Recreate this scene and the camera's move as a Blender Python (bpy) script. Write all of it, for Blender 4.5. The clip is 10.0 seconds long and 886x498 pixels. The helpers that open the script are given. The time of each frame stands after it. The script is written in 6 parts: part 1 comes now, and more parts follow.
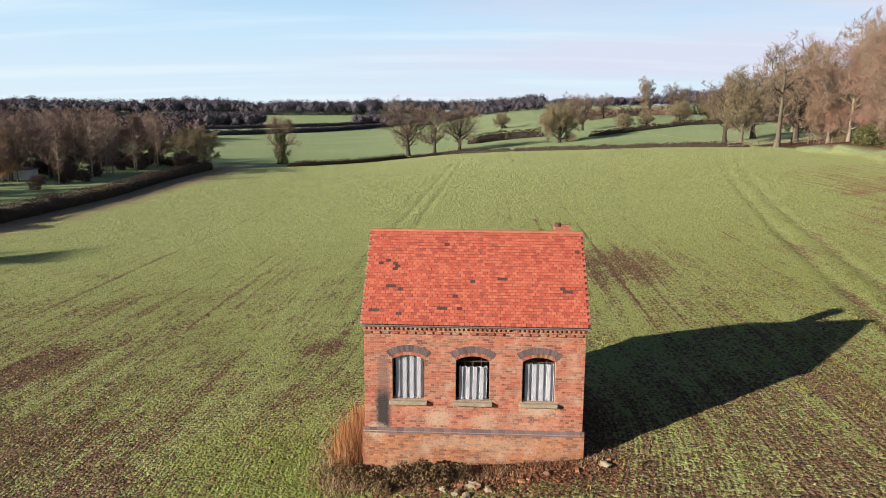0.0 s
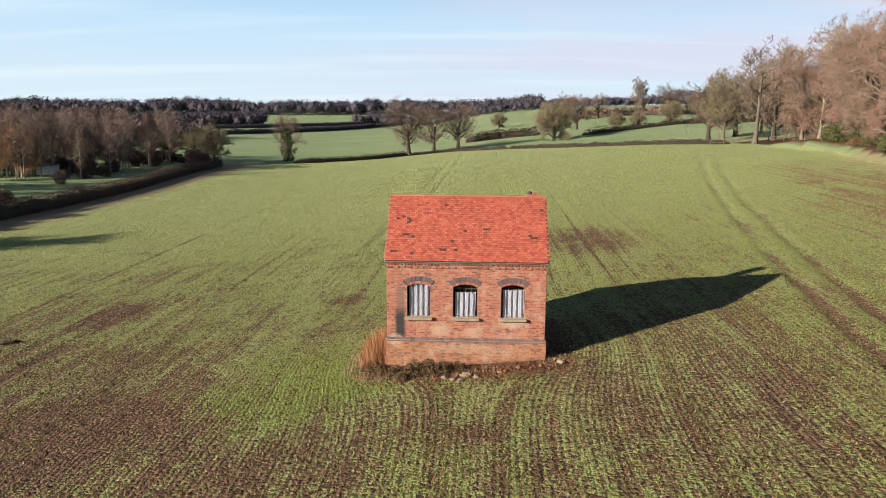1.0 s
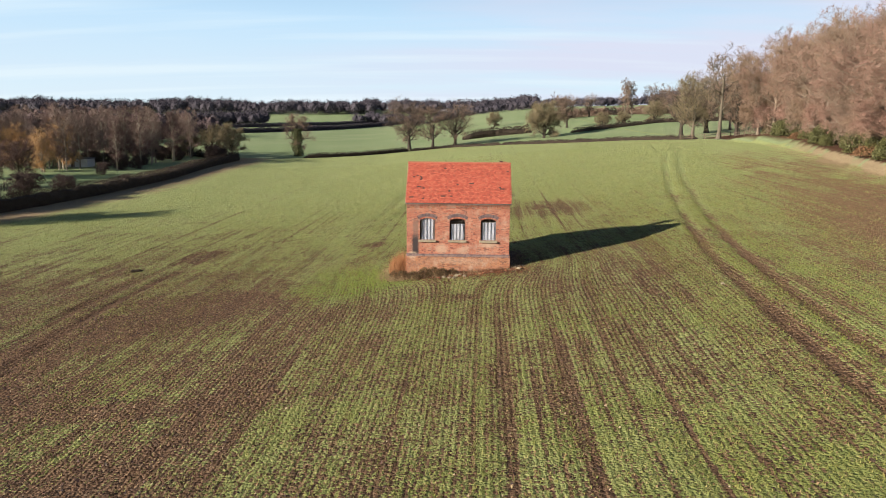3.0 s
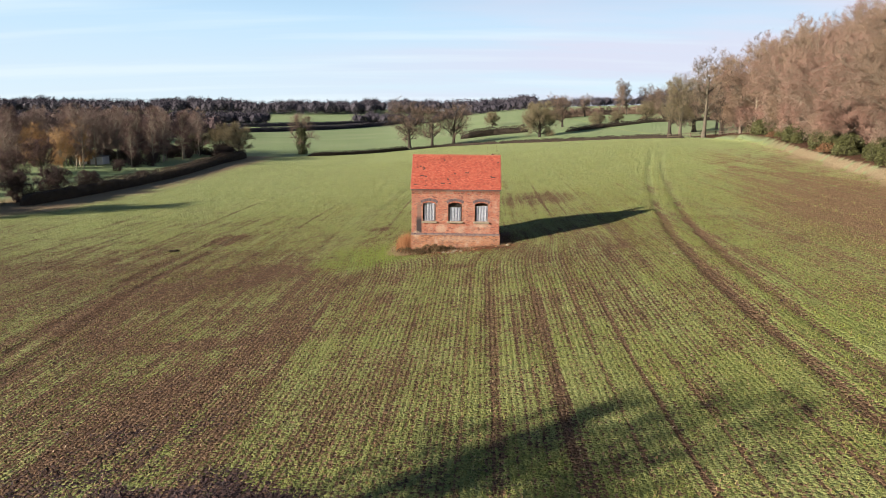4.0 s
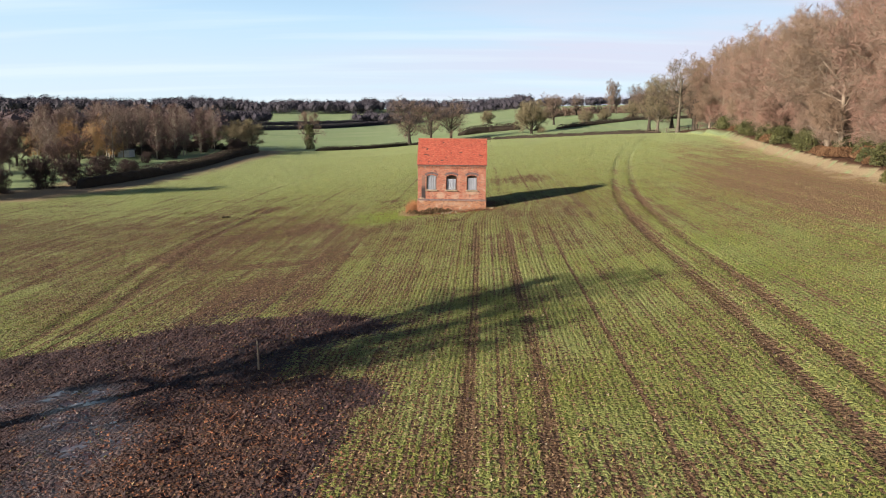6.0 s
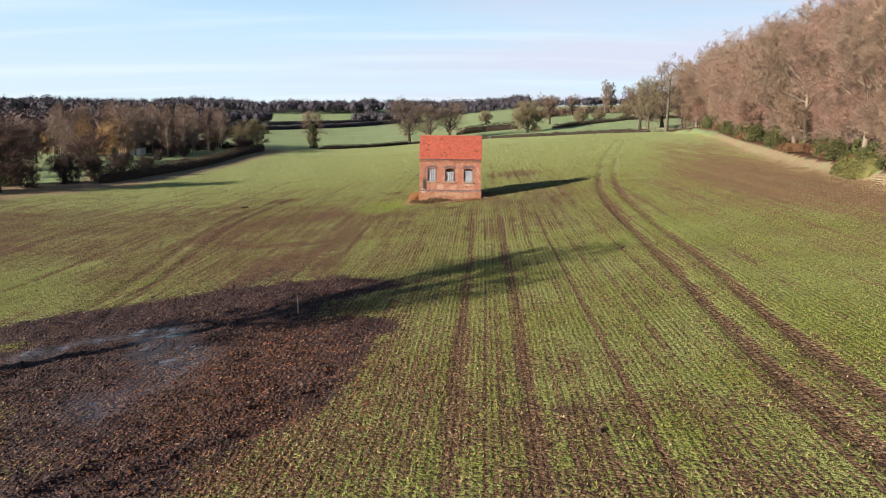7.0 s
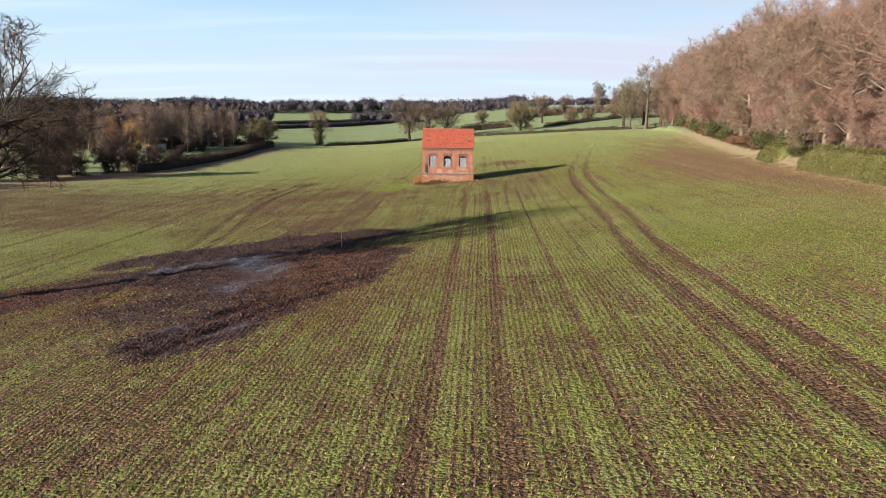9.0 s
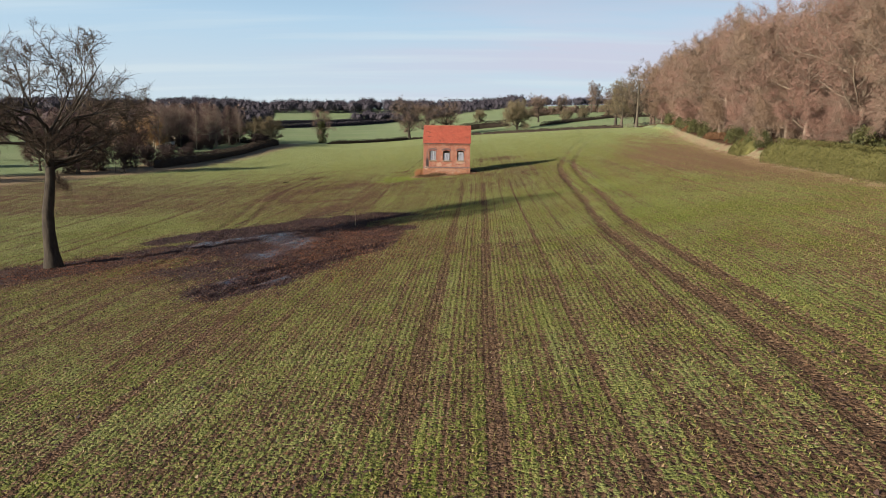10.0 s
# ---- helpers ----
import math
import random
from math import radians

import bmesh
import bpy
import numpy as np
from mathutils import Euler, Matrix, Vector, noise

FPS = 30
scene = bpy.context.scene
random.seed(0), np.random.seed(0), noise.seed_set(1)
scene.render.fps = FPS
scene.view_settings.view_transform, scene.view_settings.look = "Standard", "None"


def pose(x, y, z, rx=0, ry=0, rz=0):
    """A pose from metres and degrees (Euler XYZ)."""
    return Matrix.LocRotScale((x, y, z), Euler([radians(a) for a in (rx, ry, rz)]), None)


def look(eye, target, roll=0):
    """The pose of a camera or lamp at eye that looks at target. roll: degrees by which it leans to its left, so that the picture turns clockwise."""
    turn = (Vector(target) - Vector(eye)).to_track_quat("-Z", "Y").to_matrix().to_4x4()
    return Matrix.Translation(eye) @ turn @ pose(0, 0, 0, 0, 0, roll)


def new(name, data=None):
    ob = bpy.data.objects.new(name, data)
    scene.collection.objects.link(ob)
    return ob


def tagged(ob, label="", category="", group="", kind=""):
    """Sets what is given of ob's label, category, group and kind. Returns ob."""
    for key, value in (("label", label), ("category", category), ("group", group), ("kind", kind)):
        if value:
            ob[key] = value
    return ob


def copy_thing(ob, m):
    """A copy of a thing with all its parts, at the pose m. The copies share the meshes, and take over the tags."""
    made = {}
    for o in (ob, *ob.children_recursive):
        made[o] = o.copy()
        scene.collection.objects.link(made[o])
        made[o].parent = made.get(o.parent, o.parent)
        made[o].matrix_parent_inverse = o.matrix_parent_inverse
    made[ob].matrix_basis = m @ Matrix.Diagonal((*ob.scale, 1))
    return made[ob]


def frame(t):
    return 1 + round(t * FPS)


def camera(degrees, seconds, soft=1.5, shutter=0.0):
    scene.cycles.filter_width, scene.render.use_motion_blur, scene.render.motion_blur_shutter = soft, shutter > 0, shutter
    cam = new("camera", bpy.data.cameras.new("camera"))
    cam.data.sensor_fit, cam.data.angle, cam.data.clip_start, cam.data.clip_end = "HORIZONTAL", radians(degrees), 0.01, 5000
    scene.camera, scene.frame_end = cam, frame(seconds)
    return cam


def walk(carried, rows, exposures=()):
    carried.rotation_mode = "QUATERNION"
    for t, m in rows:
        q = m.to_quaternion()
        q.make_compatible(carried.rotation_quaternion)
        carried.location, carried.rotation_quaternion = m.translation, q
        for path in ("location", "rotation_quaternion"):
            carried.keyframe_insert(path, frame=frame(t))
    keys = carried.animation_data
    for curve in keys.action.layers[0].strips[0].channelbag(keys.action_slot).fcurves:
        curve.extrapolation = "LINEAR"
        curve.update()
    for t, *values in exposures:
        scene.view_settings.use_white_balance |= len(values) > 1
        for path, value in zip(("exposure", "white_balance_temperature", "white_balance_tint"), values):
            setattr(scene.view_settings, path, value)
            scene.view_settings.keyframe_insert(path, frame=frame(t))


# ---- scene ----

# ================= camera and its way =================
cam = camera(63.0, 10.0, soft=1.0)
WAY = [  # seconds, x, y, z, pitch, roll, yaw
    (0, -0.038, -22.575, 11.106, -10.081, 0.448, 2.542),
    (0.5, 0.134, -27.131, 10.966, -10.083, 0.456, 2.496),
    (1, 0.303, -31.813, 10.822, -10.080, 0.463, 2.449),
    (1.5, 0.467, -36.398, 10.609, -10.096, 0.470, 2.402),
    (2, 0.627, -40.921, 10.433, -10.082, 0.478, 2.355),
    (2.5, 0.783, -45.477, 10.322, -10.079, 0.485, 2.307),
    (4, 1.226, -58.726, 10.154, -10.080, 0.509, 2.162),
    (4.5, 1.365, -62.928, 9.948, -10.077, 0.517, 2.113),
    (5, 1.500, -67.507, 9.729, -10.077, 0.525, 2.063),
    (5.5, 1.631, -71.948, 9.427, -10.076, 0.534, 2.014),
    (7, 1.999, -85.120, 9.085, -10.075, 0.560, 1.863),
    (7.5, 2.113, -89.635, 8.998, -10.074, 0.569, 1.812),
    (8, 2.223, -94.445, 8.857, -10.074, 0.578, 1.761),
    (8.5, 2.328, -98.678, 8.711, -10.057, 0.588, 1.710),
    (9, 2.430, -103.019, 8.446, -10.059, 0.597, 1.658),
    (9.5, 2.527, -107.460, 8.220, -10.070, 0.607, 1.606),
    (10, 2.620, -112.333, 8.060, -10.058, 0.616, 1.553),
]


def way_pose(x, y, z, pitch, roll, yaw):
    p, a = radians(pitch), radians(yaw)
    ahead = (x - math.sin(a) * math.cos(p), y + math.cos(a) * math.cos(p), z + math.sin(p))
    return look((x, y, z), ahead, roll)


walk(cam, [(t, way_pose(*r)) for t, *r in WAY],
     exposures=[(0, 0.94), (2.5, 0.95), (5.0, 1.00), (9.0, 1.00), (9.6, 0.89), (10, 0.69)])

# ================= light =================
SUN_TO = Vector((-0.815, -0.502, 0.290)).normalized()   # towards the low winter sun
sun = new("sun", bpy.data.lights.new("sun", "SUN"))
sun.data.energy, sun.data.angle, sun.data.color = 5.0, radians(0.55), (1.0, 0.90, 0.76)
sun.rotation_euler = SUN_TO.to_track_quat("Z", "Y").to_euler()

world = bpy.data.worlds.new("world")
scene.world = world
world.use_nodes = True
wt = world.node_tree
wt.nodes.clear()


def wn(kind, **vals):
    n = wt.nodes.new(kind)
    for k, v in vals.items():
        n.inputs[k].default_value = v
    return n


sky = wn("ShaderNodeTexSky")
sky.sky_type, sky.sun_disc = "NISHITA", False
sky.sun_elevation, sky.sun_rotation = radians(16.8), math.atan2(SUN_TO.x, SUN_TO.y)
sky.air_density, sky.dust_density, sky.ozone_density = 0.7, 0.1, 1.5
tc = wn("ShaderNodeTexCoord")
sep = wn("ShaderNodeSeparateXYZ")
wt.links.new(tc.outputs["Generated"], sep.inputs[0])
lift = wn("ShaderNodeMath")
lift.operation = "ADD"
lift.inputs[1].default_value = 0.10
wt.links.new(sep.outputs["Z"], lift.inputs[0])
flat = []
for axis in ("X", "Y"):
    d = wn("ShaderNodeMath")
    d.operation = "DIVIDE"
    wt.links.new(sep.outputs[axis], d.inputs[0])
    wt.links.new(lift.outputs[0], d.inputs[1])
    flat.append(d)
comb = wn("ShaderNodeCombineXYZ")
wt.links.new(flat[0].outputs[0], comb.inputs["X"])
wt.links.new(flat[1].outputs[0], comb.inputs["Y"])
stretch = wn("ShaderNodeMapping", Scale=(0.30, 0.85, 1.0), Location=(3.1, 0.4, 0.0))
wt.links.new(comb.outputs[0], stretch.inputs["Vector"])
cloud = wn("ShaderNodeTexNoise", Scale=0.9, Detail=5.0, Roughness=0.55)
wt.links.new(stretch.outputs[0], cloud.inputs["Vector"])
ramp = wn("ShaderNodeMapRange", **{"From Min": 0.36, "From Max": 0.58, "To Min": 0.0, "To Max": 0.95})
wt.links.new(cloud.outputs["Fac"], ramp.inputs["Value"])


def wmix(fac, a, b):
    n = wt.nodes.new("ShaderNodeMix")
    n.data_type = "RGBA"
    for key, v in (("Factor", fac), ("A", a), ("B", b)):
        sock = [q for q in n.inputs if q.name == key and q.enabled][0]
        if isinstance(v, tuple):
            sock.default_value = (*v, 1)
        else:
            wt.links.new(v, sock)
    return [q for q in n.outputs if q.enabled][0]


# low bright haze that thins out upwards into the clear sky, with veils of cloud
high = wn("ShaderNodeMapRange", **{"From Min": 0.0, "From Max": 0.17, "To Min": 0.0, "To Max": 1.0})
wt.links.new(sep.outputs["Z"], high.inputs["Value"])
low_sky = wmix(high.outputs["Result"], (4.0, 4.7, 5.05), (2.55, 3.85, 5.1))
east = wn("ShaderNodeMapRange", **{"From Min": -0.30, "From Max": 0.12, "To Min": 0.12, "To Max": 1.0})
wt.links.new(sep.outputs["X"], east.inputs["Value"])
much = wn("ShaderNodeMath")
much.operation = "MULTIPLY"
wt.links.new(ramp.outputs["Result"], much.inputs[0])
wt.links.new(east.outputs["Result"], much.inputs[1])
veiled = wmix(much.outputs[0], low_sky, (3.75, 3.95, 4.75))
wisp_map = wn("ShaderNodeMapping", Scale=(0.22, 1.3, 1.0), Location=(7.3, 1.4, 0.0))
wt.links.new(comb.outputs[0], wisp_map.inputs["Vector"])
wisp = wn("ShaderNodeTexNoise", Scale=1.1, Detail=4.0, Roughness=0.5)
wt.links.new(wisp_map.outputs[0], wisp.inputs["Vector"])
wisp_on = wn("ShaderNodeMapRange", **{"From Min": 0.50, "From Max": 0.66, "To Min": 0.0, "To Max": 0.5})
wt.links.new(wisp.outputs["Fac"], wisp_on.inputs["Value"])
veiled = wmix(wisp_on.outputs["Result"], veiled, (4.35, 4.95, 5.2))
thin = wn("ShaderNodeMapRange", **{"From Min": 0.13, "From Max": 0.40, "To Min": 0.0, "To Max": 1.0})
wt.links.new(sep.outputs["Z"], thin.inputs["Value"])
back = wn("ShaderNodeBackground", Strength=0.10)
deep = wt.nodes.new("ShaderNodeVectorMath")
deep.operation = "SCALE"
deep.inputs["Scale"].default_value = 0.42
wt.links.new(sky.outputs[0], deep.inputs[0])
wt.links.new(wmix(thin.outputs["Result"], veiled, deep.outputs[0]), back.inputs["Color"])
wout = wn("ShaderNodeOutputWorld")
wt.links.new(back.outputs[0], wout.inputs["Surface"])


# ================= materials =================
class Mat:
    """A small helper that wires a node material."""

    def __init__(self, name, rough=0.8, metal=0.0, spec=0.3):
        self.m = bpy.data.materials.new(name)
        self.m.use_nodes = True
        self.t = self.m.node_tree
        self.b = self.t.nodes["Principled BSDF"]
        self.b.inputs["Roughness"].default_value = rough
        self.b.inputs["Metallic"].default_value = metal
        self.b.inputs["Specular IOR Level"].default_value = spec

    def node(self, kind, links=None, **vals):
        n = self.t.nodes.new(kind)
        for k, v in vals.items():
            n.inputs[k.replace("_", " ")].default_value = v
        for k, v in (links or {}).items():
            self.t.links.new(v, n.inputs[k])
        return n

    def pos(self):
        return self.node("ShaderNodeNewGeometry").outputs["Position"]

    def noise(self, scale, detail=3.0, rough=0.55, vec=None, stretch=None):
        v = vec or self.pos()
        if stretch:
            mp = self.node("ShaderNodeMapping", {"Vector": v}, Scale=stretch)
            v = mp.outputs[0]
        return self.node("ShaderNodeTexNoise", {"Vector": v}, Scale=scale, Detail=detail, Roughness=rough).outputs["Fac"]

    def ramp(self, value, a, b, lo=0.0, hi=1.0):
        n = self.node("ShaderNodeMapRange", {"Value": value})
        n.inputs["From Min"].default_value, n.inputs["From Max"].default_value = a, b
        n.inputs["To Min"].default_value, n.inputs["To Max"].default_value = lo, hi
        return n.outputs["Result"]

    def math(self, op, a, b=0.0, clamp=False):
        n = self.t.nodes.new("ShaderNodeMath")
        n.operation, n.use_clamp = op, clamp
        for i, v in enumerate((a, b)):
            if isinstance(v, (int, float)):
                n.inputs[i].default_value = v
            else:
                self.t.links.new(v, n.inputs[i])
        return n.outputs[0]

    def mix(self, fac, a, b, mode="MIX"):
        n = self.t.nodes.new("ShaderNodeMix")
        n.data_type, n.blend_type = "RGBA", mode
        for key, v in (("Factor", fac), ("A", a), ("B", b)):
            sock = [s for s in n.inputs if s.name == key and s.enabled][0]
            if isinstance(v, (int, float)):
                sock.default_value = v
            elif isinstance(v, tuple):
                sock.default_value = (*v, 1.0)
            else:
                self.t.links.new(v, sock)
        return [s for s in n.outputs if s.enabled][0]

    def attr(self, name):
        n = self.t.nodes.new("ShaderNodeAttribute")
        n.attribute_name = name
        return n.outputs["Fac"]

    def rnd(self):
        """A random value for each part or each loose piece."""
        a = self.node("ShaderNodeObjectInfo").outputs["Random"]
        b = self.node("ShaderNodeNewGeometry").outputs["Random Per Island"]
        return self.math("FRACT", self.math("ADD", a, b))

    def shades(self, value, stops):
        """A run of colours along a value from 0 to 1."""
        n = self.node("ShaderNodeValToRGB", {"Fac": value})
        e = n.color_ramp.elements
        while len(e) < len(stops):
            e.new(0.5)
        for k, (p, c) in enumerate(stops):
            e[k].position, e[k].color = p, (*c, 1.0)
        return n.outputs["Color"]

    def cells(self, scale, vec=None):
        """Uneven cells: a random value for each and the distance from its middle."""
        n = self.node("ShaderNodeTexVoronoi", {"Vector": vec or self.pos()}, Scale=scale)
        sep_ = self.node("ShaderNodeSeparateColor", {"Color": n.outputs["Color"]})
        return sep_.outputs["Red"], sep_.outputs["Green"], n.outputs["Distance"]

    def color(self, c):
        if isinstance(c, tuple):
            self.b.inputs["Base Color"].default_value = (*c, 1)
        else:
            self.t.links.new(c, self.b.inputs["Base Color"])
        return self

    def rough(self, r):
        self.t.links.new(r, self.b.inputs["Roughness"])
        return self

    def bump(self, height, strength=0.4, dist=0.02):
        n = self.node("ShaderNodeBump", {"Height": height}, Strength=strength, Distance=dist)
        self.t.links.new(n.outputs[0], self.b.inputs["Normal"])
        return self


WHEELINGS = ((2.78, 0.24, 0.60), (5.43, 0.26, 0.62), (8.95, 0.10, 0.85), (3.9, 0.08, 0.35), (6.5, 0.08, 0.35), (1.0, 0.10, 0.3), (-7.6, 0.14, 0.35), (-9.8, 0.14, 0.35), (-18.0, 0.15, 0.4),
             (-20.2, 0.15, 0.35), (-31.2, 0.16, 0.8), (-33.2, 0.14, 0.35), (-41.0, 0.18, 0.45), (-43.1, 0.16, 0.35), (27.0, 0.14, 0.3), (11.3, 0.10, 0.3))
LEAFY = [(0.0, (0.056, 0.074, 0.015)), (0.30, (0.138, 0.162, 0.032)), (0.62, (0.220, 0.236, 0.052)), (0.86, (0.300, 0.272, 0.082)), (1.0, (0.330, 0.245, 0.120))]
BLADES = [(0.0, (0.085, 0.102, 0.020)), (0.35, (0.172, 0.186, 0.040)), (0.70, (0.245, 0.244, 0.062)), (0.88, (0.305, 0.268, 0.086)), (1.0, (0.360, 0.265, 0.135))]
EARTHY = [(0.0, (0.028, 0.016, 0.012)), (0.35, (0.110, 0.062, 0.039)), (0.68, (0.215, 0.130, 0.078)), (0.90, (0.330, 0.220, 0.130)), (1.0, (0.440, 0.350, 0.255))]


def ground_material():
    g = Mat("field_ground", 0.95, spec=0.12)
    soil, wet, zone, lush, row = (g.attr(n) for n in ("soil", "wet", "zone", "lush", "row"))
    fine, mid, big = g.noise(9.0, 4, 0.65), g.noise(1.3, 4, 0.6), g.noise(0.13, 4, 0.6)
    clod = g.noise(26.0, 3, 0.6)
    r1, r2, lump_ = g.cells(9.0)
    xyz = g.node("ShaderNodeSeparateXYZ", {"Vector": g.pos()})
    ypos = xyz.outputs["Y"]
    grain = g.math("ADD", g.math("MULTIPLY", r2, 0.6), g.math("MULTIPLY", g.math("SUBTRACT", fine, 0.28), 0.9), True)
    # earth: dark reddish brown crumbs, paler and orange where it lies dry
    earth = g.shades(grain, EARTHY)
    earth = g.mix(g.ramp(mid, 0.40, 0.72, 0, 0.4), earth, (0.112, 0.072, 0.044))
    earth = g.mix(g.math("MULTIPLY", g.attr("dry"), 0.85), earth, g.mix(grain, (0.200, 0.115, 0.062), (0.375, 0.245, 0.145)))
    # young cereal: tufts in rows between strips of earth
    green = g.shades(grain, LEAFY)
    # green darkens near and pales northwards: light and shade put into the colour
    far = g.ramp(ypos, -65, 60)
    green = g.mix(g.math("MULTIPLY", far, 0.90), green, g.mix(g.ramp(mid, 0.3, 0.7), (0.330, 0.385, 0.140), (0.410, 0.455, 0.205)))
    green = g.mix(g.ramp(big, 0.35, 0.65, 0, 0.35), green, (0.420, 0.440, 0.205))
    green = g.mix(g.math("MULTIPLY", lush, 0.45), green, (0.175, 0.225, 0.042))
    along = g.node("ShaderNodeCombineXYZ", {"X": row, "Y": g.math("MULTIPLY", ypos, 0.035)}).outputs[0]
    streak = g.noise(1.5, 5, 0.7, vec=along)
    wave = g.math("SINE", g.math("MULTIPLY", row, 2 * math.pi / 0.25))
    # wheelings between the rows and the two curved pairs of tractor ruts
    open_ground = g.math("MAXIMUM", g.ramp(ypos, -8, -20), g.ramp(ypos, 8, 20, 0.0, 0.6))
    patchy = g.ramp(g.math("ADD", g.math("MULTIPLY", mid, 0.6), g.math("MULTIPLY", fine, 0.4)), 0.34, 0.62, 0.25, 1.0)
    lines = 0.0
    for c, w, k in WHEELINGS:
        band = g.ramp(g.math("ABSOLUTE", g.math("SUBTRACT", row, c)), w * 1.8, w * 0.5, 0.0, k)
        lines = g.math("ADD", band, lines)
    seam = g.math("ABSOLUTE", g.math("SUBTRACT", g.math("FRACT", g.math("MULTIPLY", row, 1 / 3.0)), 0.5))
    lines = g.math("ADD", lines, g.ramp(seam, 0.05, 0.012, 0.0, 0.42))
    lines = g.math("MULTIPLY", lines, open_ground)
    for key, k in (("rut", 0.70), ("swerve", 0.28)):
        off = g.math("ABSOLUTE", g.math("SUBTRACT", g.math("ABSOLUTE", g.attr(key)), 1.02))
        lines = g.math("ADD", lines, g.math("MULTIPLY", g.ramp(off, 0.50, 0.14, 0.0, k), g.ramp(ypos, 25, 0, 0.30, 1.0)))
    soil = g.math("ADD", soil, g.math("MULTIPLY", g.math("MULTIPLY", lines, g.ramp(ypos, 0, 60, 1.0, 1.15)), patchy))
    want = g.math("ADD", g.math("MULTIPLY", lush, 0.35), g.math("ADD", 0.62, g.math("MULTIPLY", g.math("SUBTRACT", 0.5, soil), 1.9)))
    want = g.math("ADD", want, g.math("ADD", g.math("MULTIPLY", wave, g.ramp(ypos, 40, 5, 0.0, 0.20)), g.math("MULTIPLY", g.math("SUBTRACT", streak, 0.5), 2.8)))
    want = g.math("ADD", want, g.math("ADD", g.math("MULTIPLY", g.math("SUBTRACT", mid, 0.5), 0.5), g.math("MULTIPLY", g.math("SUBTRACT", clod, 0.5), 0.8)))
    cover = g.ramp(g.math("SUBTRACT", want, r1), -0.10, 0.12)
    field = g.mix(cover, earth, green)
    # mud, water lying in it
    mud = g.mix(grain, (0.022, 0.012, 0.013), (0.088, 0.045, 0.043))
    ragged = g.math("ADD", g.attr("mud"), g.math("ADD", g.math("MULTIPLY", g.math("SUBTRACT", mid, 0.5), 1.6), g.math("MULTIPLY", g.math("SUBTRACT", r1, 0.5), 0.9)))
    field = g.mix(g.ramp(ragged, 0.30, 0.80), field, mud)
    # pasture beyond the hedges
    past = g.mix(g.ramp(g.noise(0.022, 3), 0.35, 0.65), (0.270, 0.350, 0.170), (0.335, 0.385, 0.215))
    past = g.mix(g.ramp(mid, 0.3, 0.7, 0, 0.5), past, (0.200, 0.255, 0.105))
    col = g.mix(g.ramp(zone, 0.3, 0.7), field, past)
    # bleached straw bank under the hedges, litter under trees
    straw = g.mix(grain, (0.240, 0.160, 0.092), (0.470, 0.355, 0.230))
    col = g.mix(g.ramp(g.math("ADD", g.attr("straw"), g.math("MULTIPLY", g.math("SUBTRACT", fine, 0.5), 0.9)), 0.15, 0.75), col, straw)
    col = g.mix(g.attr("litter"), col, g.mix(grain, (0.045, 0.024, 0.017), (0.170, 0.085, 0.050)))
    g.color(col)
    lug = g.math("SINE", g.math("ADD", g.math("MULTIPLY", ypos, 2 * math.pi / 0.38), g.math("MULTIPLY", fine, 3.0)))
    tread = g.math("MULTIPLY", lug, g.ramp(g.math("ABSOLUTE", g.math("SUBTRACT", g.math("ABSOLUTE", g.attr("rut")), 1.02)), 0.34, 0.22, 0.0, 0.30))
    g.t.links.new(g.ramp(ragged, 0.4, 0.8, 0.12, 0.30), g.b.inputs["Specular IOR Level"])
    pool = g.ramp(g.math("ADD", wet, g.math("MULTIPLY", g.math("SUBTRACT", mid, 0.5), 1.2)), 0.93, 1.06)
    g.rough(g.math("SUBTRACT", g.math("SUBTRACT", g.ramp(wet, 0.1, 0.8, 0.92, 0.50), g.ramp(g.attr("mud"), 0.4, 0.9, 0.0, 0.10)), g.math("MULTIPLY", pool, 0.20), True))
    high = g.math("ADD", g.math("MULTIPLY", g.math("SUBTRACT", 0.7, lump_), 0.9), g.math("ADD", fine, g.math("MULTIPLY", clod, 0.5)))
    high = g.math("ADD", high, g.math("MULTIPLY", wave, g.ramp(ypos, 14, -6, 0.0, 0.16)))
    lift_ = g.math("MULTIPLY", high, g.math("SUBTRACT", 1.0, pool))
    g.bump(g.math("ADD", lift_, tread), 1.0, 0.13)
    return g.m


def scatter_material(name, stops, rough=0.8, spec=0.25):
    """Small loose pieces, each of its own shade."""
    g = Mat(name, rough, spec=spec)
    c = g.shades(g.rnd(), stops)
    c = g.mix(g.ramp(g.noise(0.5, 3), 0.3, 0.7, 0, 0.35), c, tuple(0.55 * v for v in stops[2][1]))
    g.color(c)
    return g.m


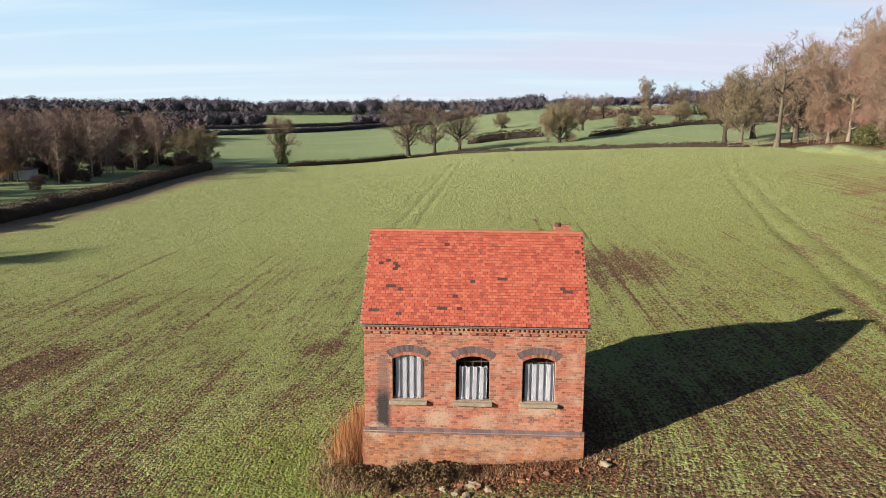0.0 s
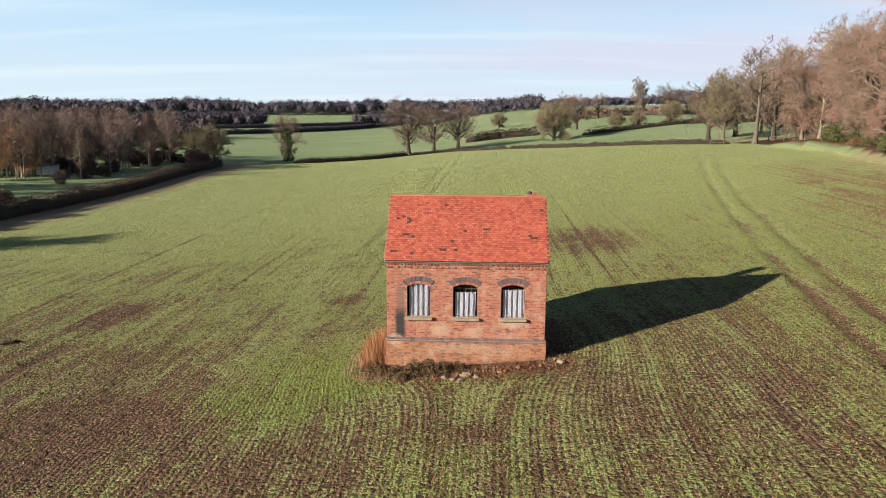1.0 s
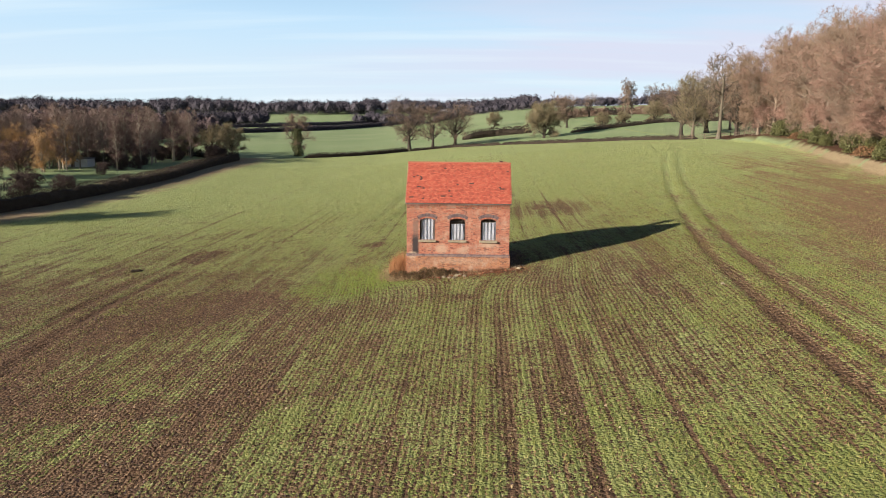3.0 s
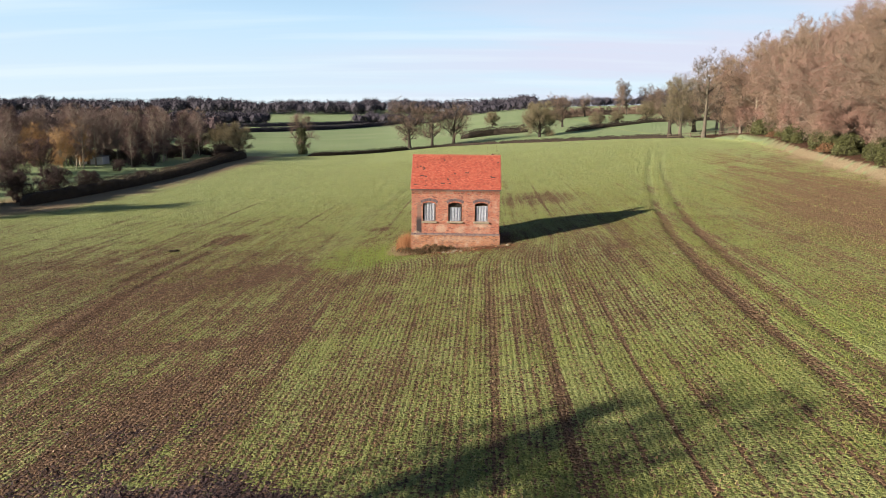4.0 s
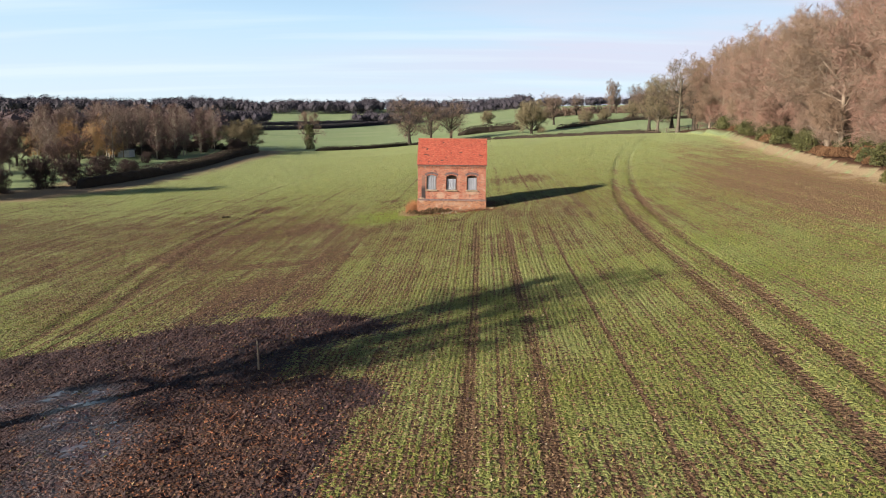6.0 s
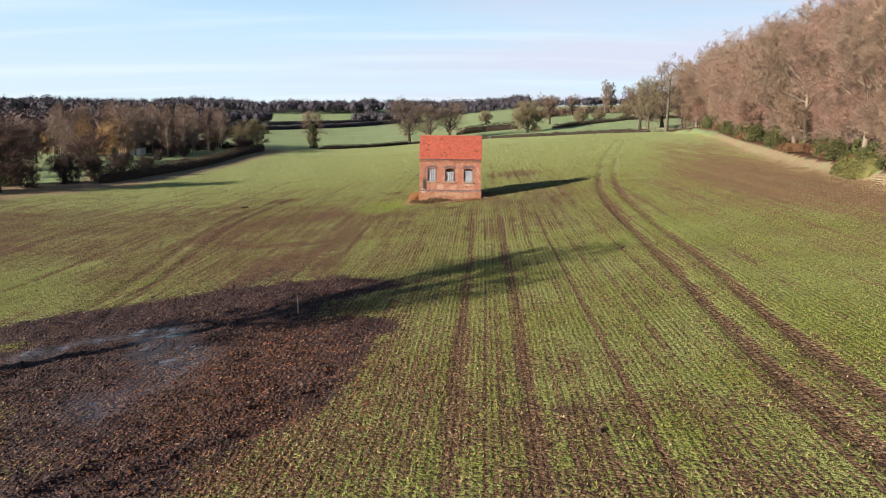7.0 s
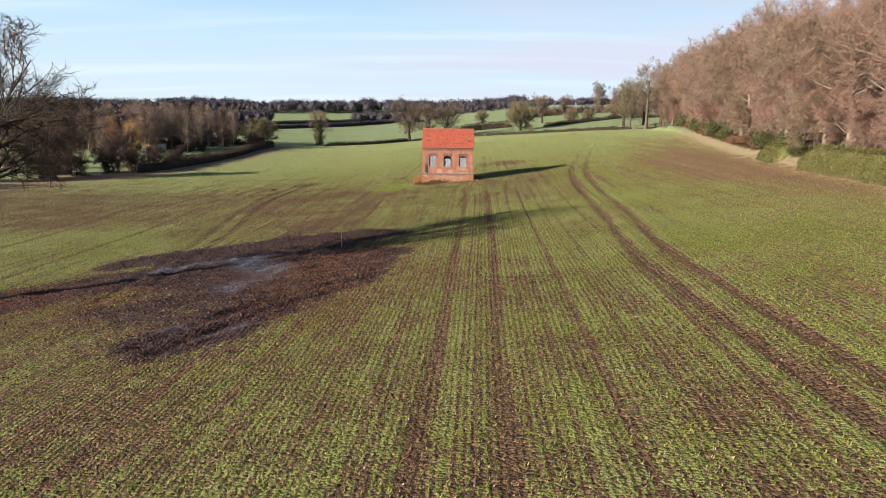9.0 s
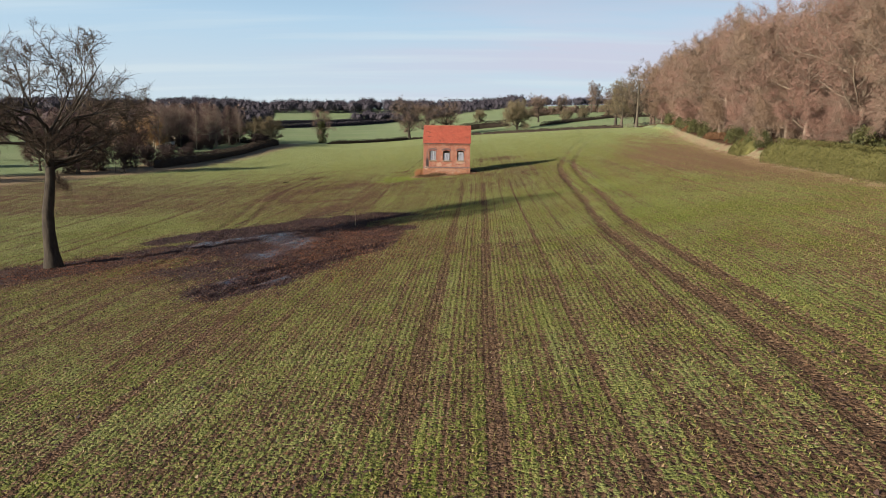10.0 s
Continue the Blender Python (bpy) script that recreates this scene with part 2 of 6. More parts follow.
def brick_material(name, red, orange, dark, stained=True):
    g = Mat(name, 0.9, spec=0.2)
    r = g.rnd()
    c = g.mix(r, red, orange)
    c = g.mix(g.ramp(g.math("FRACT", g.math("MULTIPLY", r, 7.3)), 0.72, 0.95), c, dark)
    n1, n2, n3 = g.noise(60, 3), g.noise(1.7, 4), g.noise(14, 3)
    c = g.mix(g.ramp(n1, 0.35, 0.75, 0, 0.45), c, (red[0] * 0.6, red[1] * 0.6, red[2] * 0.65))
    if stained:
        c = g.mix(g.ramp(n2, 0.52, 0.74, 0, 0.50), c, (0.54, 0.40, 0.30))     # lime bloom
        c = g.mix(g.ramp(n3, 0.57, 0.74, 0, 0.6), c, (0.10, 0.062, 0.052))     # soot and damp
        sp = g.node("ShaderNodeSeparateXYZ", {"Vector": g.pos()})
        x, z = sp.outputs["X"], sp.outputs["Z"]
        # the run of the lost downpipe
        band = g.math("MULTIPLY", g.ramp(g.math("ABSOLUTE", g.math("ADD", x, g.math("ADD", 2.90, g.math("MULTIPLY", n3, 0.18)))), 0.30, 0.14),
                      g.math("MULTIPLY", g.ramp(g.math("ADD", z, g.math("MULTIPLY", n3, 0.5)), 2.80, 2.35), g.ramp(z, 0.98, 1.05)))
        old = g.math("MULTIPLY", g.ramp(g.math("ABSOLUTE", g.math("ADD", x, 2.97)), 0.22, 0.12), g.math("MULTIPLY", g.ramp(z, 3.6, 3.3), g.ramp(z, 0.98, 1.05)))
        c = g.mix(g.math("MULTIPLY", old, 0.65), c, (0.17, 0.125, 0.105))
        c = g.mix(g.math("MULTIPLY", band, 0.92), c, (0.036, 0.034, 0.038))
        # limewash left under the sills and on the plinth
        for px, pz, wx, wz, k in ((-1.15, 1.40, 0.55, 0.40, 0.75), (0.35, 1.28, 0.55, 0.35, 0.6), (2.15, 1.72, 0.70, 0.22, 0.8), (-3.2, 0.95, 0.45, 0.28, 0.75), (1.9, 1.2, 0.9, 0.2, 0.35), (0.2, 0.55, 2.4, 0.25, 0.4)):
            far = g.math("ADD", g.math("POWER", g.math("MULTIPLY", g.math("SUBTRACT", x, px), 1 / wx), 2.0), g.math("POWER", g.math("MULTIPLY", g.math("SUBTRACT", z, pz), 1 / wz), 2.0))
            far = g.math("ADD", far, g.math("MULTIPLY", g.math("SUBTRACT", n3, 0.5), 2.4))
            c = g.mix(g.ramp(far, 1.0, 0.2, 0.0, k * 0.75), c, (0.50, 0.38, 0.28))
    g.color(c)
    g.bump(n1, 0.5, 0.01)
    return g.m


def plain(name, a, b, rough=0.8, metal=0.0, scale=8.0, bump=0.3, dist=0.01, spec=0.3, stretch=None, vary=0.0):
    """Two shades of one surface, mixed at two scales, and some relief."""
    g = Mat(name, rough, metal, spec)
    n1, n2 = g.noise(scale, 4, stretch=stretch), g.noise(scale * 0.13, 3)
    c = g.mix(g.ramp(n1, 0.3, 0.7), a, b)
    c = g.mix(g.ramp(n2, 0.3, 0.7, 0, 0.45), c, tuple(0.6 * v for v in a))
    if vary:
        c = g.mix(g.ramp(g.rnd(), 0, 1, 0, vary), c, tuple(min(1.0, 1.7 * v) for v in b))
    g.color(c)
    g.bump(n1, bump, dist)
    return g.m


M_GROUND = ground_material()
M_BRICK = brick_material("red_brick", (0.330, 0.102, 0.068), (0.510, 0.208, 0.130), (0.180, 0.074, 0.060))
M_PLINTH = brick_material("plinth_brick", (0.310, 0.118, 0.066), (0.480, 0.225, 0.115), (0.190, 0.095, 0.065))
M_BLUE = brick_material("blue_brick", (0.140, 0.098, 0.100), (0.205, 0.145, 0.142), (0.090, 0.070, 0.076), False)
M_TILE = brick_material("clay_tile", (0.425, 0.092, 0.060), (0.545, 0.158, 0.098), (0.330, 0.076, 0.056), False)
# butt and side faces of the roof tiles, darker than their tops
M_TILE_EDGE = plain("dark_tile_edge", (0.10, 0.045, 0.035), (0.19, 0.075, 0.05), 0.95, scale=15)
M_TILE_DARK = plain("dark_tile", (0.06, 0.034, 0.031), (0.12, 0.062, 0.054), 0.85, scale=20)
M_RIDGE = plain("ridge_clay", (0.40, 0.145, 0.085), (0.50, 0.205, 0.125), 0.85, scale=12)
M_MORTAR = brick_material("lime_mortar", (0.35, 0.240, 0.180), (0.44, 0.320, 0.245), (0.30, 0.205, 0.155), True)
M_STONE = plain("sill_stone", (0.26, 0.215, 0.150), (0.40, 0.335, 0.240), 0.9, scale=18, bump=0.6)
M_SHEET = plain("galvanised_sheet", (0.70, 0.71, 0.78), (0.80, 0.81, 0.87), 0.5, 0.0, scale=5, bump=0.1)
M_IRON = plain("rusty_iron", (0.10, 0.085, 0.075), (0.22, 0.17, 0.135), 0.7, 0.4, scale=30)
M_GUTTER = plain("weathered_gutter", (0.1500, 0.1400, 0.1400), (0.2600, 0.2500, 0.2450), 0.6, 0.2, scale=6)
M_TIMBER = plain("old_timber", (0.14, 0.10, 0.075), (0.23, 0.17, 0.12), 0.9, scale=20, stretch=(1, 1, 0.1))
M_BARK = plain("oak_bark", (0.04, 0.032, 0.025), (0.092, 0.074, 0.056), 0.95, scale=5, bump=0.9, dist=0.06, stretch=(1, 1, 0.25))
M_BARK_PALE = plain("pale_bark", (0.24, 0.205, 0.155), (0.4, 0.35, 0.275), 0.95, scale=4, bump=0.7, dist=0.05, stretch=(1, 1, 0.3))
M_BARK_MID = plain("grey_bark", (0.1040, 0.0864, 0.0640), (0.1840, 0.1560, 0.1160), 0.95, scale=4, bump=0.7, dist=0.05, stretch=(1, 1, 0.3))
M_BARK_BEECH = plain("beech_bark", (0.205, 0.158, 0.118), (0.350, 0.278, 0.212), 0.95, scale=4, bump=0.7, dist=0.05, stretch=(1, 1, 0.3))
M_TWIG = plain("brown_twigs", (0.172, 0.116, 0.088), (0.255, 0.176, 0.134), 0.9, scale=0.5, vary=0.35)
M_TWIG_OAK = plain("dark_oak_twigs", (0.085, 0.060, 0.042), (0.140, 0.098, 0.066), 0.9, scale=0.5, vary=0.3)
# darker copy of the brown twigs: the bushes' unlit look put into the colour
M_TWIG_BUSH = plain("shaded_thorn_twigs", (0.060, 0.040, 0.036), (0.100, 0.068, 0.060), 0.9, scale=0.5, vary=0.3)
M_TWIG_BIRCH = plain("pinkish_birch_twigs", (0.170, 0.114, 0.100), (0.255, 0.178, 0.150), 0.9, scale=0.5, vary=0.3)
M_TWIG_TAN = plain("tan_twigs", (0.190, 0.126, 0.086), (0.280, 0.190, 0.134), 0.9, scale=0.5, vary=0.3)
M_TWIG_RED = plain("reddish_twigs", (0.215, 0.124, 0.096), (0.305, 0.182, 0.142), 0.9, scale=0.4, vary=0.35)
M_TWIG_DARK = plain("purple_brown_twigs", (0.095, 0.056, 0.050), (0.150, 0.092, 0.080), 0.9, scale=0.4, vary=0.3)
M_TWIG_GOLD = plain("golden_twigs", (0.360, 0.215, 0.100), (0.500, 0.315, 0.160), 0.9, scale=0.4, vary=0.3)
M_TWIG_OLIVE = plain("lichened_twigs", (0.175, 0.14, 0.082), (0.245, 0.2, 0.122), 0.9, scale=0.4, vary=0.3)
M_HEDGE = plain("hedge_leaves", (0.062, 0.064, 0.019), (0.138, 0.126, 0.042), 0.7, scale=1.2, vary=0.4)
# near black: tree shade on the west hedge is put into this colour
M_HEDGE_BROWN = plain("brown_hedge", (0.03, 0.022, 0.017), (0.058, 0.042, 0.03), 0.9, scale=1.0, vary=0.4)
M_EVERGREEN = plain("dark_evergreen", (0.046, 0.051, 0.019), (0.108, 0.106, 0.038), 0.55, scale=1.5, vary=0.4)
M_IVY = plain("ivy_leaves", (0.045, 0.052, 0.020), (0.095, 0.100, 0.035), 0.5, scale=2.0, vary=0.4)
M_FERN = plain("dead_bracken", (0.12, 0.06, 0.03), (0.2, 0.11, 0.058), 0.9, scale=1.2, vary=0.3)
M_DRY = plain("dead_grass", (0.2160, 0.1476, 0.0828), (0.3312, 0.2376, 0.1368), 0.9, scale=3, vary=0.4)
M_STALK = plain("dead_stalks", (0.250, 0.112, 0.050), (0.390, 0.195, 0.092), 0.9, scale=3, vary=0.3)
M_RUST = plain("dead_dock", (0.105, 0.055, 0.034), (0.205, 0.11, 0.06), 0.9, scale=3, vary=0.4)
M_CROP = scatter_material("cereal_blades", BLADES, 0.6)
M_CRUMB = scatter_material("crumbs_of_earth", EARTHY, 0.95, 0.1)
M_MUDCLOD = scatter_material("clods_of_mud", [(0.0, (0.015, 0.008, 0.009)), (0.4, (0.040, 0.020, 0.020)), (0.75, (0.072, 0.036, 0.033)), (0.95, (0.130, 0.068, 0.052)), (1.0, (0.190, 0.110, 0.080))], 0.7, 0.3)
M_TANLEAF = scatter_material("tan_leaves", [(0.0, (0.060, 0.030, 0.018)), (0.3, (0.150, 0.075, 0.036)), (0.6, (0.270, 0.165, 0.080)), (0.9, (0.390, 0.270, 0.150)), (1.0, (0.520, 0.420, 0.300))], 0.8)
M_WEED = plain("weed_grass", (0.140, 0.190, 0.026), (0.235, 0.275, 0.052), 0.6, scale=2.0, vary=0.3)
# bluish cast: distance haze put into the base colour
M_FAR = plain("hazed_woodland", (0.058, 0.051, 0.066), (0.086, 0.074, 0.090), 0.95, scale=0.03)
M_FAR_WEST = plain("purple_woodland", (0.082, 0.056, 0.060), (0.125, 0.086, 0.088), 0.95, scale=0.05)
M_CLOD = plain("turned_earth", (0.045, 0.032, 0.025), (0.085, 0.058, 0.044), 0.95, scale=15, bump=0.8, dist=0.03)
M_LEAF = plain("fallen_leaves", (0.095, 0.036, 0.021), (0.225, 0.092, 0.046), 0.85, scale=2.0, vary=0.5)
M_WHITE = plain("white_render", (0.68, 0.68, 0.66), (0.80, 0.80, 0.78), 0.8, scale=3)
M_SLATE = plain("shed_roof", (0.16, 0.155, 0.16), (0.24, 0.23, 0.235), 0.7, scale=4)


# ================= shared builders =================
def mesh_of(name, verts, faces, mats, index=None, smooth=False):
    me = bpy.data.meshes.new(name)
    me.from_pydata([tuple(v) for v in verts], [], [tuple(f) for f in faces])
    for m in (mats if isinstance(mats, (list, tuple)) else [mats]):
        me.materials.append(m)
    if index is not None:
        me.polygons.foreach_set("material_index", np.asarray(index, dtype=np.int32))
    if smooth:
        me.polygons.foreach_set("use_smooth", np.ones(len(me.polygons), dtype=bool))
    me.update()
    return me


def tri_mesh(name, tris, mat):
    """A mesh of loose triangles from an array (n, 3, 3)."""
    tris = np.asarray(tris, dtype=np.float32)
    n = len(tris)
    me = bpy.data.meshes.new(name)
    me.vertices.add(n * 3)
    me.vertices.foreach_set("co", tris.reshape(-1))
    me.loops.add(n * 3)
    me.loops.foreach_set("vertex_index", np.arange(n * 3, dtype=np.int32))
    me.polygons.add(n)
    me.polygons.foreach_set("loop_start", np.arange(0, n * 3, 3, dtype=np.int32))
    me.materials.append(mat)
    me.update(calc_edges=True)
    return me


def put(name, me, parent=None, label="", loc=None):
    ob = new(name, me)
    if parent:
        ob.parent = parent
    if label:
        tagged(ob, label)
    if loc:
        ob.location = loc
    return ob


def part(name, bm, material, parent, label=""):
    """Links a bmesh as one mesh object under a thing or part."""
    me = bpy.data.meshes.new(name)
    bm.to_mesh(me)
    bm.free()
    me.materials.append(material)
    return put(name, me, parent, label)


def box(bm, x0, x1, y0, y1, z0, z1):
    vs = [bm.verts.new(v) for v in ((x0, y0, z0), (x1, y0, z0), (x1, y1, z0), (x0, y1, z0),
                                    (x0, y0, z1), (x1, y0, z1), (x1, y1, z1), (x0, y1, z1))]
    for f in ((3, 2, 1, 0), (4, 5, 6, 7), (0, 1, 5, 4), (1, 2, 6, 5), (2, 3, 7, 6), (3, 0, 4, 7)):
        bm.faces.new([vs[i] for i in f])
    return vs


def thing(name, label, category, group="", kind="", loc=(0, 0, 0)):
    ob = new(name)
    ob.location = loc
    ob.empty_display_size = 0.3
    return tagged(ob, label, category, group, kind)


def sstep(a, b, v):
    q = np.clip((v - a) / (b - a), 0, 1)
    return q * q * (3 - 2 * q)


def vnoise(x, y, seed=0):
    """Smooth value noise in two directions, 0 to 1."""
    x, y = np.asarray(x, float), np.asarray(y, float)
    xi, yi = np.floor(x), np.floor(y)
    fx, fy = x - xi, y - yi
    fx, fy = fx * fx * (3 - 2 * fx), fy * fy * (3 - 2 * fy)

    def lattice(i, j):
        v = np.sin(i * 127.1 + j * 311.7 + seed * 74.7) * 43758.5453
        return v - np.floor(v)
    a, b, c, d = lattice(xi, yi), lattice(xi + 1, yi), lattice(xi, yi + 1), lattice(xi + 1, yi + 1)
    return (a * (1 - fx) + b * fx) * (1 - fy) + (c * (1 - fx) + d * fx) * fy


def fbm(x, y, seed=0, octaves=4):
    v, amp, tot = 0.0, 1.0, 0.0
    for k in range(octaves):
        v = v + amp * vnoise(x * 2 ** k, y * 2 ** k, seed + k * 13)
        tot += amp
        amp *= 0.55
    return v / tot


def line_dist(x, y, pts):
    """Distance to a run of straight pieces."""
    best = np.full(np.shape(x), 1e9)
    for (ax, ay), (bx, by) in zip(pts[:-1], pts[1:]):
        dx, dy = bx - ax, by - ay
        t = np.clip(((x - ax) * dx + (y - ay) * dy) / (dx * dx + dy * dy), 0, 1)
        best = np.minimum(best, np.hypot(x - ax - t * dx, y - ay - t * dy))
    return best


def side_dist(x, y, pts):
    """Signed distance from a smooth run of plan points that goes north, up to 14 m away."""
    run = spline(pts, 4.0)
    shape = np.shape(x)
    x, y = np.ravel(np.asarray(x, float)), np.ravel(np.asarray(y, float))
    sign = np.where(x > np.interp(y, [p[1] for p in run], [p[0] for p in run]), 1.0, -1.0)
    best = np.full(x.shape, 60.0)
    near = np.flatnonzero((x > min(p[0] for p in run) - 14) & (x < max(p[0] for p in run) + 14))
    near = near[np.argsort(y[near])]
    yn = y[near]
    for (ax, ay), (bx, by) in zip(run[:-1], run[1:]):
        i = near[np.searchsorted(yn, min(ay, by) - 14):np.searchsorted(yn, max(ay, by) + 14)]
        dx, dy = bx - ax, by - ay
        t = np.clip(((x[i] - ax) * dx + (y[i] - ay) * dy) / (dx * dx + dy * dy), 0, 1)
        d = np.hypot(x[i] - ax - t * dx, y[i] - ay - t * dy)
        nearer = d < best[i]
        j = i[nearer]
        best[j] = d[nearer]
        sign[j] = np.where(dx * (y[j] - ay) - dy * (x[j] - ax) > 0, -1.0, 1.0)
    return (best * sign).reshape(shape)


def spline(pts, step=1.5):
    """A smooth run through a few plan points."""
    out = []
    p = [np.array(q, float) for q in pts]
    p = [2 * p[0] - p[1]] + p + [2 * p[-1] - p[-2]]
    for i in range(1, len(p) - 2):
        n = max(2, int(np.linalg.norm(p[i + 1] - p[i]) / step))
        for k in range(n):
            t = k / n
            out.append(tuple(0.5 * ((2 * p[i]) + (p[i + 1] - p[i - 1]) * t + (2 * p[i - 1] - 5 * p[i] + 4 * p[i + 1] - p[i + 2]) * t * t
                                    + (3 * p[i] - p[i - 1] - 3 * p[i + 1] + p[i + 2]) * t ** 3)))
    out.append(tuple(p[-2]))
    return out


# ================= the land =================
NORTH_HEDGE = [(-67, 158), (-50, 168), (-34, 178), (-20, 189), (-6, 192), (10, 180), (24, 162), (42, 143), (53, 122)]
WEST_HEDGE = [(-84, 5), (-72, 28), (-65, 45), (-63, 62), (-62.5, 78), (-63, 100), (-66, 130), (-67, 158)]
EAST_EDGE = [(36, -100), (37.5, -60), (38.7, -41), (39.4, -25), (42.2, 5), (46, 30), (51, 56), (57, 86), (54, 118)]
RUTS = [(12.5, -118), (14.2, -95), (14.7, -86), (14.4, -77), (14.15, -68), (14.25, -56), (15.6, -40), (16.7, -18), (17.6, -7), (20.0, 9), (26.4, 41), (34.5, 74), (39.5, 92), (46, 112)]
SWERVE = [(-19, -60), (-21, -40), (-23.3, -22), (-24.2, -9), (-24.7, 0), (-24.0, 10.5), (-23.2, 16), (-20.5, 18.6), (-17.6, 21), (-13.0, 24), (-9.3, 29), (-8.2, 36), (-7.3, 60), (-4.5, 150)]


# a single turning track west of the building and a worn band beside it
TURN = [(-12.8, -6.2), (-17.4, -6.7), (-22.3, -7.4), (-23.9, -11.5), (-24.0, -15.5), (-20.1, -19.4), (-16.8, -21.3), (-14.3, -21.5), (-10.4, -21.1), (-4.6, -20.8), (6.0, -20.3)]
WORN = [(-7.6, -8.5), (-8.4, -14.9), (-9.3, -19.5), (-10.1, -24.4), (-12.5, -30.0), (-14.0, -38.0)]


def land(x, y):
    """Height of the smooth ground."""
    x, y = np.asarray(x, float), np.asarray(y, float)
    xc = np.minimum(np.where(x > 70, 70 + (x - 70) * 0.3, x), 110)
    slope = 0.8 * np.logaddexp(0, (0.1 * xc + 3.15) / 0.8) - 3.4
    north = 0.012 * np.clip(y, 0, 190) - 0.7 * sstep(-5, -30, y) * (1 - 0.6 * sstep(8, 25, x))
    u = np.clip(y - 190, 0, 750)
    east = sstep(-80, 20, x)
    edge = np.interp(y, [p[1] for p in EAST_EDGE], [p[0] for p in EAST_EDGE])
    bank = 1.1 * sstep(-0.5, 1.5, x - edge) * sstep(112, 98, y) * sstep(-150, -120, y)
    return slope + north + bank + u ** 3 * 6.1e-8 * (1 - 0.75 * east) + 0.030 * np.minimum(u, 430) * east


MUD_RUT = [(-14.5, -77), (-11.2, -69.5), (-8.7, -64.8), (-5.2, -61.0), (-1.0, -58.0)]


def row_run(x, y):
    """Metres across the drill rows, which part round the building."""
    r2 = x * x + (y - 2.4) ** 2 + 1e-6
    bend = 1 - np.minimum(11.0 / r2, 0.6) * sstep(14, 4, np.sqrt(r2))
    return x * bend - 0.02 * y + 0.5 * (fbm(x * 0.03, y * 0.03, 5, 2) - 0.5)


def in_field(x, y):
    """1 inside the sown field, 0 past its hedges."""
    west = np.interp(y, [p[1] for p in WEST_HEDGE], [p[0] for p in WEST_HEDGE])
    east = np.interp(y, [p[1] for p in EAST_EDGE], [p[0] for p in EAST_EDGE])
    north = np.interp(x, [p[0] for p in NORTH_HEDGE], [p[1] for p in NORTH_HEDGE])
    return (x > west) & (x < east) & (y < np.where(x > 53, 400, north))


def mud_mask(x, y):
    return sstep(1.15, 0.55, mud_reach(x, y))


def mud_reach(x, y):
    """How far off the trampled wet ground lies, 1 at its edge."""
    n = fbm(x * 0.22, y * 0.22, 3) - 0.5
    a = np.hypot((x + 12.8) / 9.5, (y + 52) / 17.5)
    b = line_dist(x, y, [(-31, -62), (-22, -54), (-14, -46), (-6, -40)]) / 4.6
    c = line_dist(x, y, [(-11.5, -71), (-6.5, -60), (-4.5, -50)]) / 3.2
    d = line_dist(x, y, [(-24, -47), (-15, -40.5), (-7.5, -39.5)]) / 3.4
    return np.minimum(np.minimum(a, b), np.minimum(c, d)) + n * 0.9


def wet_mask(x, y):
    n = fbm(x * 0.5, y * 0.5, 8) - 0.5
    a = line_dist(x, y, [(-14.0, -48.5), (-13.2, -50.5), (-10.8, -54.0), (-10.6, -56.5), (-12.5, -58.5)]) / 2.3
    b = line_dist(x, y, [(-12.3, -67.9), (-10.2, -65.8)]) / 1.0
    c = line_dist(x, y, [(-10.0, -70.0), (-8.7, -68.4)]) / 0.8
    d = line_dist(x, y, [(-20.5, -51), (-16, -48)]) / 1.6
    return sstep(1.2, 0.2, np.minimum(np.minimum(a, b), np.minimum(c, d)) + n * 1.3)


def leaf_drift(x, y):
    """How thick the oak's leaves lie on the crop, 0 to 1."""
    n = fbm(x * 0.45, y * 0.3, 55, 3) - 0.5
    a = np.hypot((x + 0.5) / 11.0, (y + 54) / 15.0)
    b = np.hypot((x + 27) / 15.0, (y + 60) / 9.0)
    return np.clip(sstep(1.15, 0.15, a + n * 1.1) + 0.8 * sstep(1.1, 0.2, b + n) + 0.14, 0, 1)


